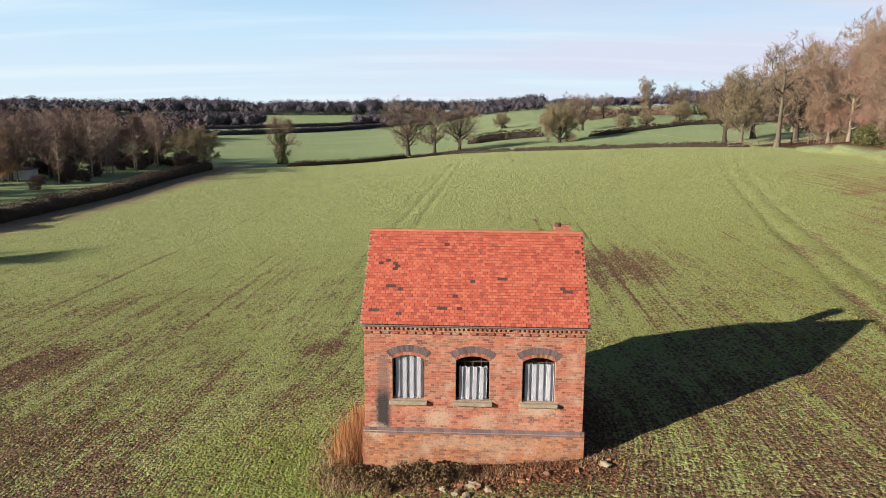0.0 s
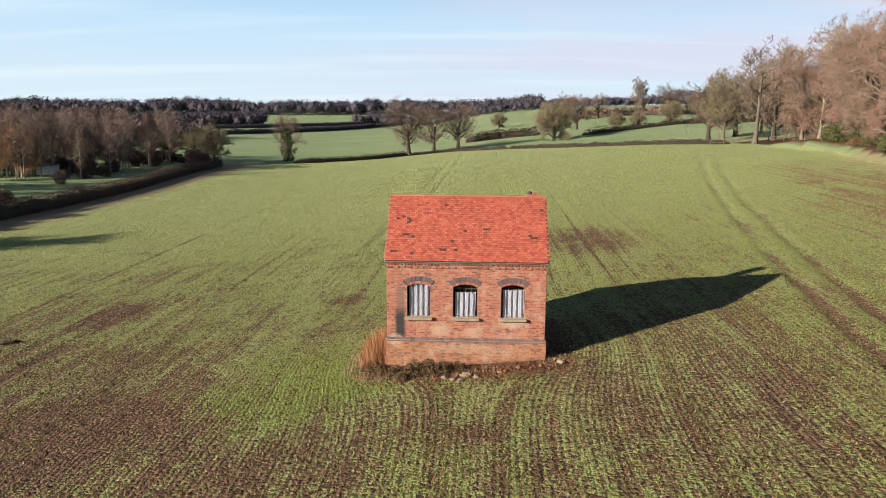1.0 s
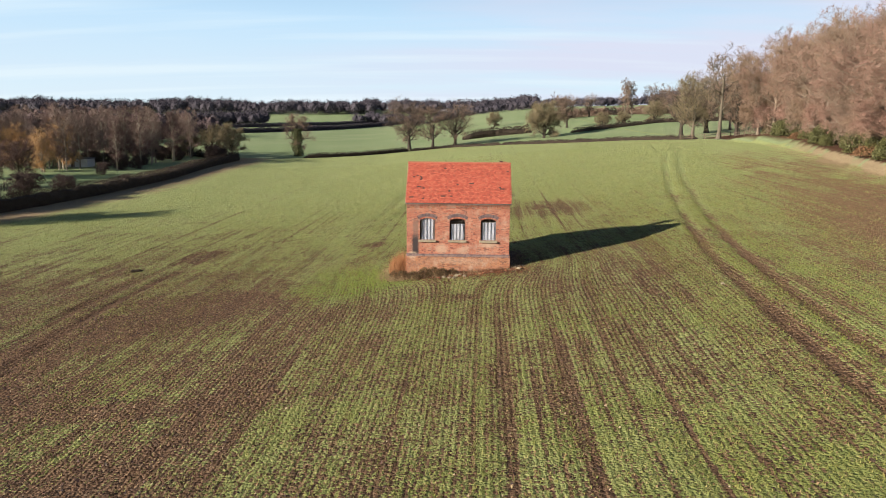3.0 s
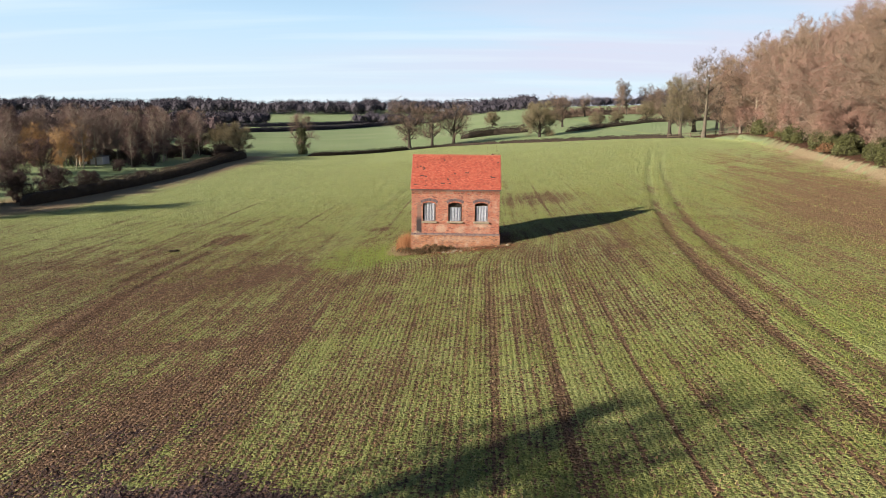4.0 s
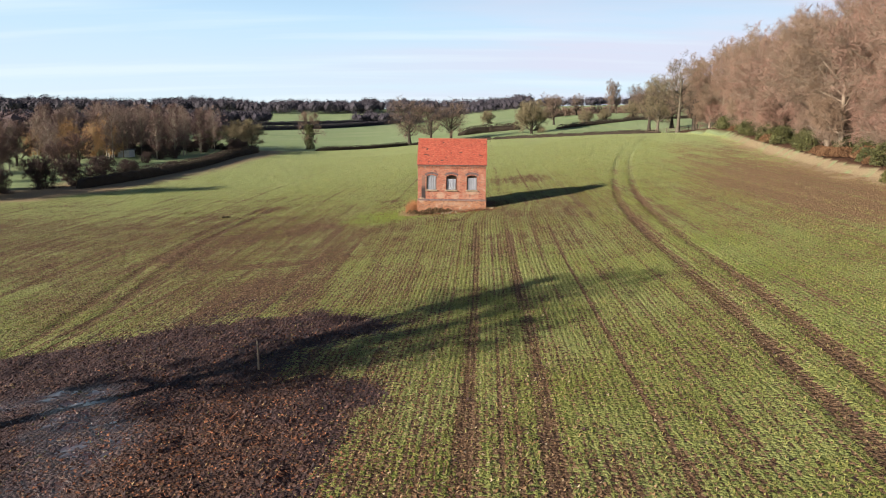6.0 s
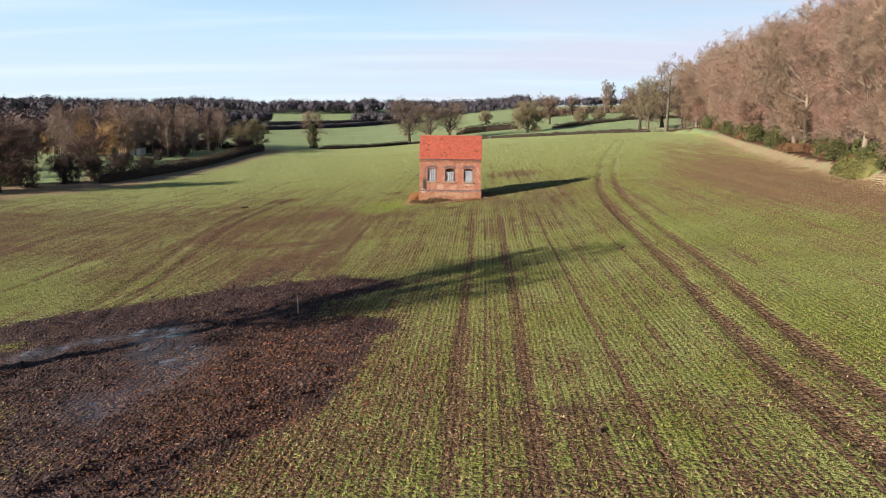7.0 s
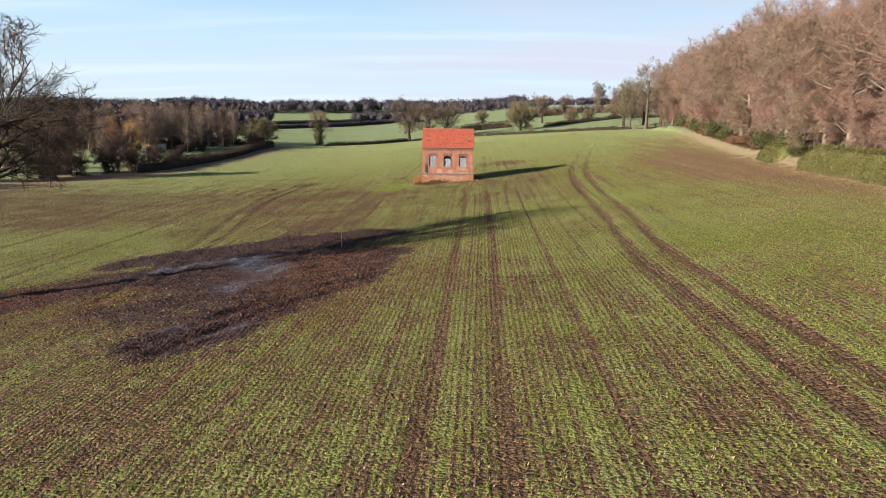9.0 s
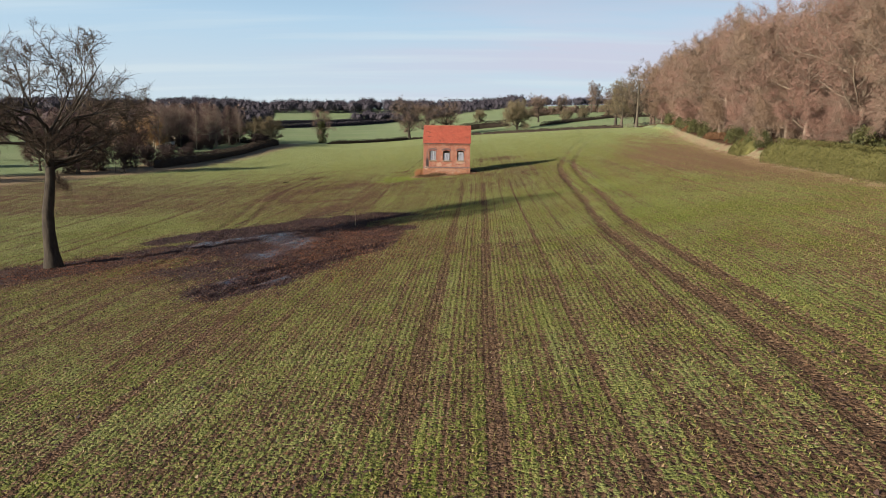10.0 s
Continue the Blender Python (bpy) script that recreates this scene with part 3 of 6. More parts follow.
def soil_mask(x, y, lines=True):
    """How bare the earth lies, 0 to 1."""
    n1, n2 = fbm(x * 0.09, y * 0.05, 1), fbm(x * 0.5, y * 0.4, 2)
    s = 0.50 + 0.30 * (n1 - 0.5) + 0.55 * (n2 - 0.5)
    s = s + 0.05 * sstep(-60, -80, y) - 0.14 * sstep(-66, -50, y) * sstep(-20, -32, y) + 0.12 * sstep(-30, -20, y) * sstep(14, 2, y) + 0.09 * sstep(-9, -16, x) * sstep(-34, -22, y) * sstep(40, 18, y) - 0.16 * sstep(3, 22, y) - 0.34 * sstep(18, 70, y)
    for cx, cy, rx, ry, k in ((9.5, 29, 5.5, 9, 0.52), (-15.5, -4.5, 5.6, 4.5, 0.42), (-13, -9, 9, 5, 0.12), (-19.5, -9.5, 3.5, 3, 0.25), (-23.5, 14.0, 2.6, 4.0, 0.45), (-8, 14, 2.0, 2.0, 0.4), (-23, -15, 3.0, 3.5, 0.3),
                              (0.5, -7.5, 1.3, 1.0, 0.45), (12, -6, 4, 8, 0.12), (37, 0, 11, 66, 0.48), (47, 60, 13, 36, 0.45), (-14, -30, 8, 7, 0.25), (-1, -30, 9, 7, 0.12), (-26, -30, 5, 5, 0.3)):
        d = np.hypot((x - cx) / rx, (y - cy) / ry) + (n2 - 0.5) * 0.9
        s = s + k * sstep(1.1, 0.3, d)
    s = s + 0.16 * sstep(2.2, 0.9, mud_reach(x, y))
    s = s + 0.30 * sstep(1.0, 0.2, line_dist(x, y, TURN) + (n2 - 0.5) * 2.6) * sstep(-2, -9, x) + 0.26 * sstep(1.9, 0.3, line_dist(x, y, WORN) + (n2 - 0.5) * 3.0)
    u = row_run(x, y)
    if lines:
        for c, w, k in WHEELINGS:
            s = s + k * sstep(w * 1.9, w * 0.5, np.abs(u - c)) * (0.45 + 1.0 * n2) * np.maximum(sstep(-8, -20, y), 0.6 * sstep(10, 20, y))
        for path, k in ((RUTS, 0.85), (SWERVE, 0.3)):
            s = s + k * sstep(0.62, 0.2, np.abs(np.abs(side_dist(x, y, path)) - 1.02)) * (0.65 + 0.6 * n2)
    s = s + 0.4 * sstep(1.4, 0.5, np.hypot(np.maximum(np.abs(x) - 3.7, 0), np.maximum(np.abs(y - 2.4) - 2.6, 0)))
    return np.clip(np.maximum(np.minimum(s, 0.93), mud_mask(x, y) * 1.05), 0, 1)


def lush_mask(x, y):
    n = fbm(x * 0.35, y * 0.35, 6) - 0.5
    a = np.hypot((x + 8.2) / 5.0, (y + 0.2) / 6.5)
    b = np.hypot((x - 9.5) / 5.5, (y + 13) / 4.0)
    c = line_dist(x, y, [(21, 4), (18.8, -14), (18, -40), (17, -80)]) / 3.2
    return np.clip(sstep(1.1, 0.5, a + n) + 0.25 * sstep(1.1, 0.4, b + n) + 0.4 * sstep(1.2, 0.3, c + n), 0, 1)


def relief(x, y):
    """Ruts, furrows and puddle hollows on the smooth ground."""
    z = np.zeros(np.shape(x))
    for path, w, d in ((RUTS, 0.36, 0.09), (SWERVE, 0.4, 0.08)):
        q = np.abs(np.abs(side_dist(x, y, path)) - 1.02)
        z -= d * sstep(w * 1.6, w * 0.5, q)
        z += d * 0.5 * sstep(w * 1.1, w * 1.7, q) * sstep(w * 2.8, w * 1.9, q)
    q = np.abs(np.abs(side_dist(x, y, MUD_RUT)) - 0.95)
    soft = mud_mask(x, y)
    z -= 0.13 * sstep(0.55, 0.2, q) * soft
    z += 0.07 * sstep(0.45, 0.75, q) * sstep(1.2, 0.8, q) * soft
    u = row_run(x, y)
    for c in (2.78, 5.43, 8.95, -31.2):
        z -= 0.04 * sstep(0.5, 0.2, np.abs(u - c))
    m = mud_mask(x, y)
    z += m * 0.34 * (fbm(x * 0.9, y * 0.9, 21, 3) - 0.5) + 0.06 * (fbm(x * 0.5, y * 0.5, 22, 3) - 0.5)
    return z


def axis(lo, a, b, hi, fine_step, grow=1.16):
    mid = list(np.arange(a, b + 1e-6, fine_step))
    out, s, v = [], fine_step, a
    while v > lo:
        s *= grow
        v -= s
        out.append(v)
    left = out[::-1]
    out, s, v = [], fine_step, b
    while v < hi:
        s *= grow
        v += s
        out.append(v)
    return np.array(left + mid + out)


def far_step(ax, limit):
    """Keeps the steps of an axis from growing past a limit."""
    out = [ax[0]]
    for v in ax[1:]:
        n = max(1, int(math.ceil((v - out[-1]) / limit)))
        base = out[-1]
        out += [base + (v - base) * (k + 1) / n for k in range(n)]
    return np.array(out)


def build_ground():
    xs = far_step(axis(-2600, -32, 52, 2600, 0.38), 60)
    ys = far_step(axis(-600, -104, 34, 3200, 0.38, 1.022), 60)
    gx, gy = np.meshgrid(xs, ys)
    field = in_field(gx, gy)
    near = np.where(field & (gy > -125) & (gy < 200), 1.0, 0.0)
    z = land(gx, gy) + near * relief(gx, gy)
    z = z + (1 - near) * 0.5 * (fbm(gx * 0.02, gy * 0.02, 31, 3) - 0.5)
    ny, nx = gx.shape
    co = np.stack([gx, gy, z], -1).reshape(-1, 3).astype(np.float32)
    i = np.arange(ny * nx).reshape(ny, nx)
    quads = np.stack([i[:-1, :-1], i[:-1, 1:], i[1:, 1:], i[1:, :-1]], -1).reshape(-1, 4).astype(np.int32)
    me = bpy.data.meshes.new("ground")
    me.vertices.add(len(co))
    me.vertices.foreach_set("co", co.reshape(-1))
    me.loops.add(quads.size)
    me.loops.foreach_set("vertex_index", quads.reshape(-1))
    me.polygons.add(len(quads))
    me.polygons.foreach_set("loop_start", np.arange(0, quads.size, 4, dtype=np.int32))
    me.polygons.foreach_set("use_smooth", np.ones(len(quads), dtype=bool))
    me.update(calc_edges=True)
    me.materials.append(M_GROUND)
    m = mud_mask(gx, gy)
    n2 = fbm(gx * 0.6, gy * 0.6, 41)
    straw = np.clip(sstep(1.9, 0.6, line_dist(gx - 0.4, gy, EAST_EDGE) + (n2 - 0.5) * 5) * 0.72 * sstep(100, 55, gy)
                    + sstep(1.6, 0.5, line_dist(gx, gy, NORTH_HEDGE) + (n2 - 0.5)) * 0.35
                    + sstep(10.5, 6.0, line_dist(gx, gy, WEST_HEDGE) + (n2 - 0.5) * 5) * 0.80
                    + sstep(1.5, 0.5, np.hypot(np.maximum(np.abs(gx + 0.4) - 4.0, 0), np.maximum(np.abs(gy - 2.2) - 3.2, 0)) + (n2 - 0.5) * 1.6) * 0.20, 0, 1)
    wood = ((gx > np.interp(gy, [p[1] for p in EAST_EDGE], [p[0] for p in EAST_EDGE]) + 1) & (gy < 125) & (gy > -120)).astype(float)
    leafy = sstep(1.0, 0.4, np.hypot((gx + 7.0) / 4.5, (gy + 57) / 10) + (n2 - 0.5) * 1.8) * 0.5 + 0.4 * sstep(1.0, 0.4, np.hypot((gx + 27) / 9, (gy + 60) / 5) + (n2 - 0.5) * 1.5)
    values = {"soil": soil_mask(gx, gy, False), "rut": np.clip(side_dist(gx, gy, RUTS), -60, 60), "swerve": np.clip(side_dist(gx, gy, SWERVE), -60, 60), "wet": wet_mask(gx, gy) * m, "lush": lush_mask(gx, gy), "row": row_run(gx, gy),
              "mud": m, "dry": sstep(8, 34, gx + 8 * (fbm(gx * 0.08, gy * 0.05, 71) - 0.5)), "zone": (~field).astype(float), "straw": straw, "litter": np.clip(wood + leafy + 0.85 * sstep(1.0, 0.3, np.hypot((gx - 0.6) / 4.6, (gy + 0.9) / 1.9) + (n2 - 0.5) * 0.9), 0, 1)}
    for key, v in values.items():
        me.attributes.new(key, "FLOAT", "POINT").data.foreach_set("value", np.asarray(v, dtype=np.float32).reshape(-1))
    tagged(new("ground", me), "sloping winter cereal field with muddy tracks, green pastures beyond", "field", kind="structure")


build_ground()


def ground_z(x, y):
    z = land(x, y)
    return float(z)

# ================= the brick outbuilding =================
WX, DEEP, PLX, PLY = 3.60, 4.88, 3.66, 0.06
EAVE_Y, EAVE_Z, RIDGE_Y, RIDGE_Z, ROOF_X = -0.18, 4.64, 2.44, 7.30, 3.70
OPENINGS = [(-2.67, -1.62), (-0.585, 0.515), (1.585, 2.65)]
SILL, SPRING, CROWN = 2.03, 3.41, 3.56
COURSE = 0.075


def arch_radius(x0, x1):
    half, rise = (x1 - x0) / 2, CROWN - SPRING
    r = (half * half + rise * rise) / (2 * rise)
    return r, CROWN - r


def opening_outline(x0, x1, n=10):
    r, zc = arch_radius(x0, x1)
    xm = (x0 + x1) / 2
    a0 = math.asin((x1 - x0) / 2 / r)
    top = [(xm + r * math.sin(a), zc + r * math.cos(a)) for a in np.linspace(-a0, a0, n)]
    return [(x0, SILL)] + top + [(x1, SILL)]


def front_core(parent):
    """The front wall's mortar core with its three arched openings through it."""
    bm = bmesh.new()
    y0, y1 = 0.006, 0.34
    edges = []

    def ring(pts):
        vs = [bm.verts.new((x, y0, z)) for x, z in pts]
        edges.extend(bm.edges.new((vs[i], vs[(i + 1) % len(vs)])) for i in range(len(vs)))
    ring([(-WX + 0.006, -1.0), (WX - 0.006, -1.0), (WX - 0.006, 4.66), (-WX + 0.006, 4.66)])
    for x0, x1 in OPENINGS:
        ring(opening_outline(x0, x1))
    bmesh.ops.triangle_fill(bm, edges=edges, use_beauty=True)
    got = bmesh.ops.extrude_face_region(bm, geom=list(bm.faces))
    bmesh.ops.translate(bm, verts=[v for v in got["geom"] if isinstance(v, bmesh.types.BMVert)], vec=(0, y1 - y0, 0))
    bmesh.ops.recalc_face_normals(bm, faces=list(bm.faces))
    return part("front_wall", bm, M_MORTAR, parent, "weathered red brick front wall with three arched openings")


def brick_mesh(name, lx, ly, lz, mat):
    """One worn brick with bevelled front arrises, its front face towards -y, origin at its middle."""
    bm = bmesh.new()
    b = 0.006
    v = [bm.verts.new(p) for p in ((-lx / 2 + b, -ly, -lz / 2 + b), (lx / 2 - b, -ly, -lz / 2 + b), (lx / 2 - b, -ly, lz / 2 - b), (-lx / 2 + b, -ly, lz / 2 - b),
                                   (-lx / 2, -ly + b, -lz / 2), (lx / 2, -ly + b, -lz / 2), (lx / 2, -ly + b, lz / 2), (-lx / 2, -ly + b, lz / 2),
                                   (-lx / 2, 0.02, -lz / 2), (lx / 2, 0.02, -lz / 2), (lx / 2, 0.02, lz / 2), (-lx / 2, 0.02, lz / 2))]
    bm.faces.new(v[0:4])
    for k in range(4):
        j = (k + 1) % 4
        bm.faces.new((v[k], v[k + 4], v[j + 4], v[j]))
        bm.faces.new((v[k + 4], v[k + 8], v[j + 8], v[j + 4]))
    bmesh.ops.recalc_face_normals(bm, faces=list(bm.faces))
    me = bpy.data.meshes.new(name)
    bm.to_mesh(me)
    bm.free()
    me.materials.append(mat)
    return me


def lay(spans, z0, z1, rng, blocked=None):
    """Flemish bond: yields the middle x, z, length of each brick in a wall of that span."""
    out = []
    k = 0
    z = z0
    while z < z1 - 0.02:
        gaps = blocked(z + COURSE / 2) if blocked else []
        free, x = [], spans[0]
        for a, b in gaps:
            free.append((x, a))
            x = b
        free.append((x, spans[1]))
        for a, b in free:
            x = a
            # odd courses start with a header and a queen closer
            start = [0.112, 0.058] if k % 2 else []
            head = False
            while x < b - 0.02:
                if start:
                    length = start.pop(0)
                    head = True
                else:
                    length = (0.112 if head else 0.225) + rng.uniform(-0.005, 0.005)
                e = min(x + length, b)
                if b - e < 0.05:
                    e = b
                out.append(((x + e) / 2, z + COURSE / 2, e - x - 0.010))
                x, head = e, not head
        z += COURSE
        k += 1
    return out


def wall_pieces(bricks, face_y, mat, name, parent, rng, turn=None):
    """Joins bricks into one mesh, each its own island, standing a few mm proud."""
    verts, faces = [], []
    b = 0.006
    for x, z, ln in bricks:
        ly = 0.003 + rng.random() * 0.006
        hz = (COURSE - 0.011) / 2
        dz = rng.uniform(-0.002, 0.002)
        i = len(verts)
        for (hx, y, h) in ((ln / 2 - b, face_y - ly + 0.006, hz - b), (ln / 2, face_y - ly + 0.012, hz), (ln / 2, face_y + 0.02, hz)):
            verts += [(x - hx, y, z - h + dz), (x + hx, y, z - h + dz), (x + hx, y, z + h + dz), (x - hx, y, z + h + dz)]
        faces.append((i, i + 1, i + 2, i + 3))
        for r in (0, 4):
            for q in range(4):
                j = (q + 1) % 4
                faces.append((i + r + q, i + r + q + 4, i + r + j + 4, i + r + j))
    if turn:
        verts = [tuple(turn @ Vector(v)) for v in verts]
    me = mesh_of(name, verts, [f[::1] for f in faces], mat)
    ob = put(name, me, parent)
    ob["kind"] = "stuff"
    return ob


def build_house():
    rng = random.Random(4)
    house = thing("brick_outbuilding", "derelict red brick outbuilding with red clay tiled roof in field", "building")
    front = front_core(house)

    def blocked(z):
        out = []
        for x0, x1 in OPENINGS:
            r, zc = arch_radius(x0, x1)
            xm = (x0 + x1) / 2
            if SILL - 0.16 < z < SILL:
                out.append((x0 - 0.10, x1 + 0.10))
            elif SILL <= z < SPRING - 0.02:
                out.append((x0, x1))
            elif SPRING - 0.02 <= z < zc + r + 0.34:
                ro = r + 0.335
                w = math.sqrt(max(ro * ro - (z - zc) ** 2, 0))
                w = min(w, (x1 - x0) / 2 * ro / r - 0.03)
                out.append((xm - w, xm + w))
        return out

    main = lay((-WX, WX), 1.0, 4.285, rng, blocked)
    single = [b for b in main if b[1] < 1.50][:300]
    rest = [b for b in main if b not in single]
    shared = {}
    for x, z, ln in single:
        key = round(ln, 2)
        if key not in shared:
            shared[key] = brick_mesh("brick", key, 0.012, COURSE - 0.011, M_BRICK)
        ob = put("brick", shared[key], front)
        ob.location = (x, 0.013 - rng.random() * 0.005, z)
        ob.rotation_euler = (0, 0, rng.uniform(-0.008, 0.008))
    wall_pieces(rest, 0.0, M_BRICK, "brickwork", front, rng)

    # plinth, standing proud, with its blue brick weathering course
    bm = bmesh.new()
    box(bm, -PLX + 0.006, PLX - 0.006, -PLY + 0.006, 0.0, -1.0, 0.93)
    plinth = part("plinth", bm, M_MORTAR, house, "stained brick plinth with a dark weathered top course")
    wall_pieces(lay((-PLX, PLX), -0.87, 0.86, rng), -PLY, M_PLINTH, "plinth_brickwork", plinth, rng)
    x = -PLX
    k = 0
    while x < PLX - 0.05:
        ln = 0.225
        e = min(x + ln, PLX)
        bm = bmesh.new()
        vs = box(bm, x + 0.004, e - 0.004, -PLY - 0.008, 0.006, 0.86, 1.02)
        vs[4].co.y = vs[5].co.y = -0.012
        vs[4].co.z = vs[5].co.z = 1.03
        vs[6].co.z = vs[7].co.z = 1.04
        for v in (vs[0], vs[1]):
            v.co.y = -PLY - 0.008
        bmesh.ops.translate(bm, verts=list(bm.verts), vec=(0, -rng.random() * 0.004, 0))
        part("coping_brick", bm, M_BLUE, plinth)
        x = e
        k += 1

    # arches: an inner ring of red headers and an outer ring of blue ones
    for x0, x1 in OPENINGS:
        r, zc = arch_radius(x0, x1)
        xm = (x0 + x1) / 2
        for ring, (ra, rb, mat) in enumerate(((r + 0.002, r + 0.110, M_BRICK), (r + 0.120, r + 0.335, M_BLUE))):
            a0 = math.asin(min(0.99, ((x1 - x0) / 2 + 0.0) / r)) + (0.0 if ring == 0 else 0.035)
            n = int(2 * a0 * ra / 0.078)
            for i in range(n):
                b0, b1 = -a0 + 2 * a0 * (i + 0.06) / n, -a0 + 2 * a0 * (i + 0.94) / n
                yf = -0.010 - rng.random() * 0.006
                bm = bmesh.new()
                prof = [(xm + rr * math.sin(a), zc + rr * math.cos(a)) for a, rr in ((b0, ra), (b1, ra), (b1, rb), (b0, rb))]
                lo = [bm.verts.new((px, yf, pz)) for px, pz in prof]
                hi = [bm.verts.new((px, 0.10 if ring == 0 else 0.02, pz)) for px, pz in prof]
                bm.faces.new(lo)
                bm.faces.new(hi[::-1])
                for q in range(4):
                    bm.faces.new((lo[q], hi[q], hi[(q + 1) % 4], lo[(q + 1) % 4]))
                bmesh.ops.recalc_face_normals(bm, faces=list(bm.faces))
                part("voussoir", bm, mat, front)
        # stone sill, worn and throated
        bm = bmesh.new()
        vs = box(bm, x0 - 0.10, x1 + 0.10, -0.13, 0.16, SILL - 0.15, SILL)
        for v in vs[4:6]:
            v.co.z -= 0.035
        bmesh.ops.bevel(bm, geom=list(bm.edges), offset=0.012, segments=1, affect="EDGES")
        bmesh.ops.subdivide_edges(bm, edges=[e for e in bm.edges if abs(e.verts[0].co.x - e.verts[1].co.x) > 0.5], cuts=9)
        for v in bm.verts:
            v.co += Vector((0, rng.uniform(-0.008, 0.006), rng.uniform(-0.008, 0.006)))
        part("window_sill", bm, M_STONE, house, "mossy worn sandstone sill")

    # eaves: oversailing courses, spaced headers and a row of dentils
    for z0, pitch, w, proud, name in ((4.285, 0.285, 0.215, 0.045, "corbel_brick"), (4.435, 0.150, 0.080, 0.095, "dentil")):
        n = int(2 * WX / pitch)
        start = -n * pitch / 2
        for i in range(n):
            if rng.random() < 0.05:
                continue
            bm = bmesh.new()
            xa = start + i * pitch + rng.uniform(-0.006, 0.006)
            box(bm, xa, xa + w, -proud - rng.random() * 0.008, 0.02, z0, z0 + 0.068)
            bmesh.ops.bevel(bm, geom=[e for e in bm.edges], offset=0.005, segments=1, affect="EDGES")
            part(name, bm, M_PLINTH if rng.random() < 0.35 else M_BRICK, front)
    wall_pieces(lay((-WX, WX), 4.36, 4.435, rng), -0.045, M_BRICK, "oversail_course", front, rng)
    wall_pieces(lay((-WX - 0.02, WX + 0.02), 4.51, 4.60, rng), -0.095, M_BRICK, "top_course", front, rng)
    bm = bmesh.new()
    box(bm, -WX, WX, -0.040, 0.01, 4.362, 4.432)
    box(bm, -WX, WX, -0.090, 0.01, 4.508, 4.66)
    part("eaves_backing", bm, M_MORTAR, front)

    # the other three walls
    for side in (-1, 1):
        bm = bmesh.new()
        xa, xb = (WX - 0.34, WX - 0.006)
        prof = [(0.34, -1.0), (DEEP, -1.0), (DEEP, 4.70), (RIDGE_Y, RIDGE_Z - 0.12), (0.34, 5.02)]
        lo = [bm.verts.new((side * xa, y, z)) for y, z in prof]
        hi = [bm.verts.new((side * xb, y, z)) for y, z in prof]
        bm.faces.new(lo)
        bm.faces.new(hi[::-1])
        for q in range(5):
            bm.faces.new((lo[q], hi[q], hi[(q + 1) % 5], lo[(q + 1) % 5]))
        bmesh.ops.recalc_face_normals(bm, faces=list(bm.faces))
        gable = part("gable_wall", bm, M_MORTAR, house, "plain red brick gable wall")
        turn = Matrix.Translation((side * WX, DEEP / 2, 0)) @ Matrix.Rotation(side * math.pi / 2, 4, "Z")
        half = DEEP / 2
        bricks = []
        for x, z, ln in lay((-half, half), -0.5, 7.1, rng):
            if z < 4.66 + (half - abs(x) - ln / 2) * (RIDGE_Z - EAVE_Z) / (RIDGE_Y - EAVE_Y) - 0.1:
                bricks.append((x, z, ln))
        wall_pieces(bricks, 0.0, M_BRICK, "gable_brickwork", gable, rng, turn)
        bm = bmesh.new()
        if side > 0:
            box(bm, WX, PLX, -PLY, DEEP + PLY, -1.0, 0.98)
        else:
            box(bm, -PLX, -WX, -PLY, DEEP + PLY, -1.0, 0.98)
        part("side_plinth", bm, M_PLINTH, house)
    bm = bmesh.new()
    box(bm, -WX + 0.34, WX - 0.34, DEEP - 0.34, DEEP - 0.006, -1.0, 4.66)
    rear = part("rear_wall", bm, M_MORTAR, house, "plain red brick rear wall")
    wall_pieces(lay((-WX, WX), -0.2, 4.6, rng), 0.0, M_BRICK, "rear_brickwork", rear, rng,
                Matrix.Translation((0, DEEP, 0)) @ Matrix.Rotation(math.pi, 4, "Z"))
    bm = bmesh.new()
    box(bm, -WX + 0.34, WX - 0.34, 0.34, DEEP - 0.34, 0.0, 0.12)
    part("inner_floor", bm, M_CLOD, house)

    # roof
    rise = Vector((0, RIDGE_Y - EAVE_Y, RIDGE_Z - EAVE_Z))
    length = rise.length
    up = rise.normalized()
    out = Vector((0, -up.z, up.y))
    bm = bmesh.new()
    for sgn in (1, -1):
        a = Vector((0, EAVE_Y, EAVE_Z)) if sgn > 0 else Vector((0, 2 * RIDGE_Y - EAVE_Y, EAVE_Z))
        c = Vector((0, RIDGE_Y, RIDGE_Z))
        o = out if sgn > 0 else Vector((0, -out.y, out.z))
        lo, hi = [], []
        for p in (a, c):
            for x in (-ROOF_X + 0.03, ROOF_X - 0.03):
                lo.append(bm.verts.new(Vector((x, 0, 0)) + p - o * 0.05))
                hi.append(bm.verts.new(Vector((x, 0, 0)) + p - o * 0.016))
        for q in (lo, hi):
            bm.faces.new((q[0], q[1], q[3], q[2]))
        for i, j in ((0, 1), (1, 3), (3, 2), (2, 0)):
            bm.faces.new((lo[i], lo[j], hi[j], hi[i]))
    bmesh.ops.recalc_face_normals(bm, faces=list(bm.faces))
    roof = part("roof", bm, M_TIMBER, house, "steep roof of red clay plain tiles, some dark or slipped")
    rows, wide = 32, 0.1645
    gauge = (length - 0.06) / rows
    cols = int(2 * ROOF_X / wide)
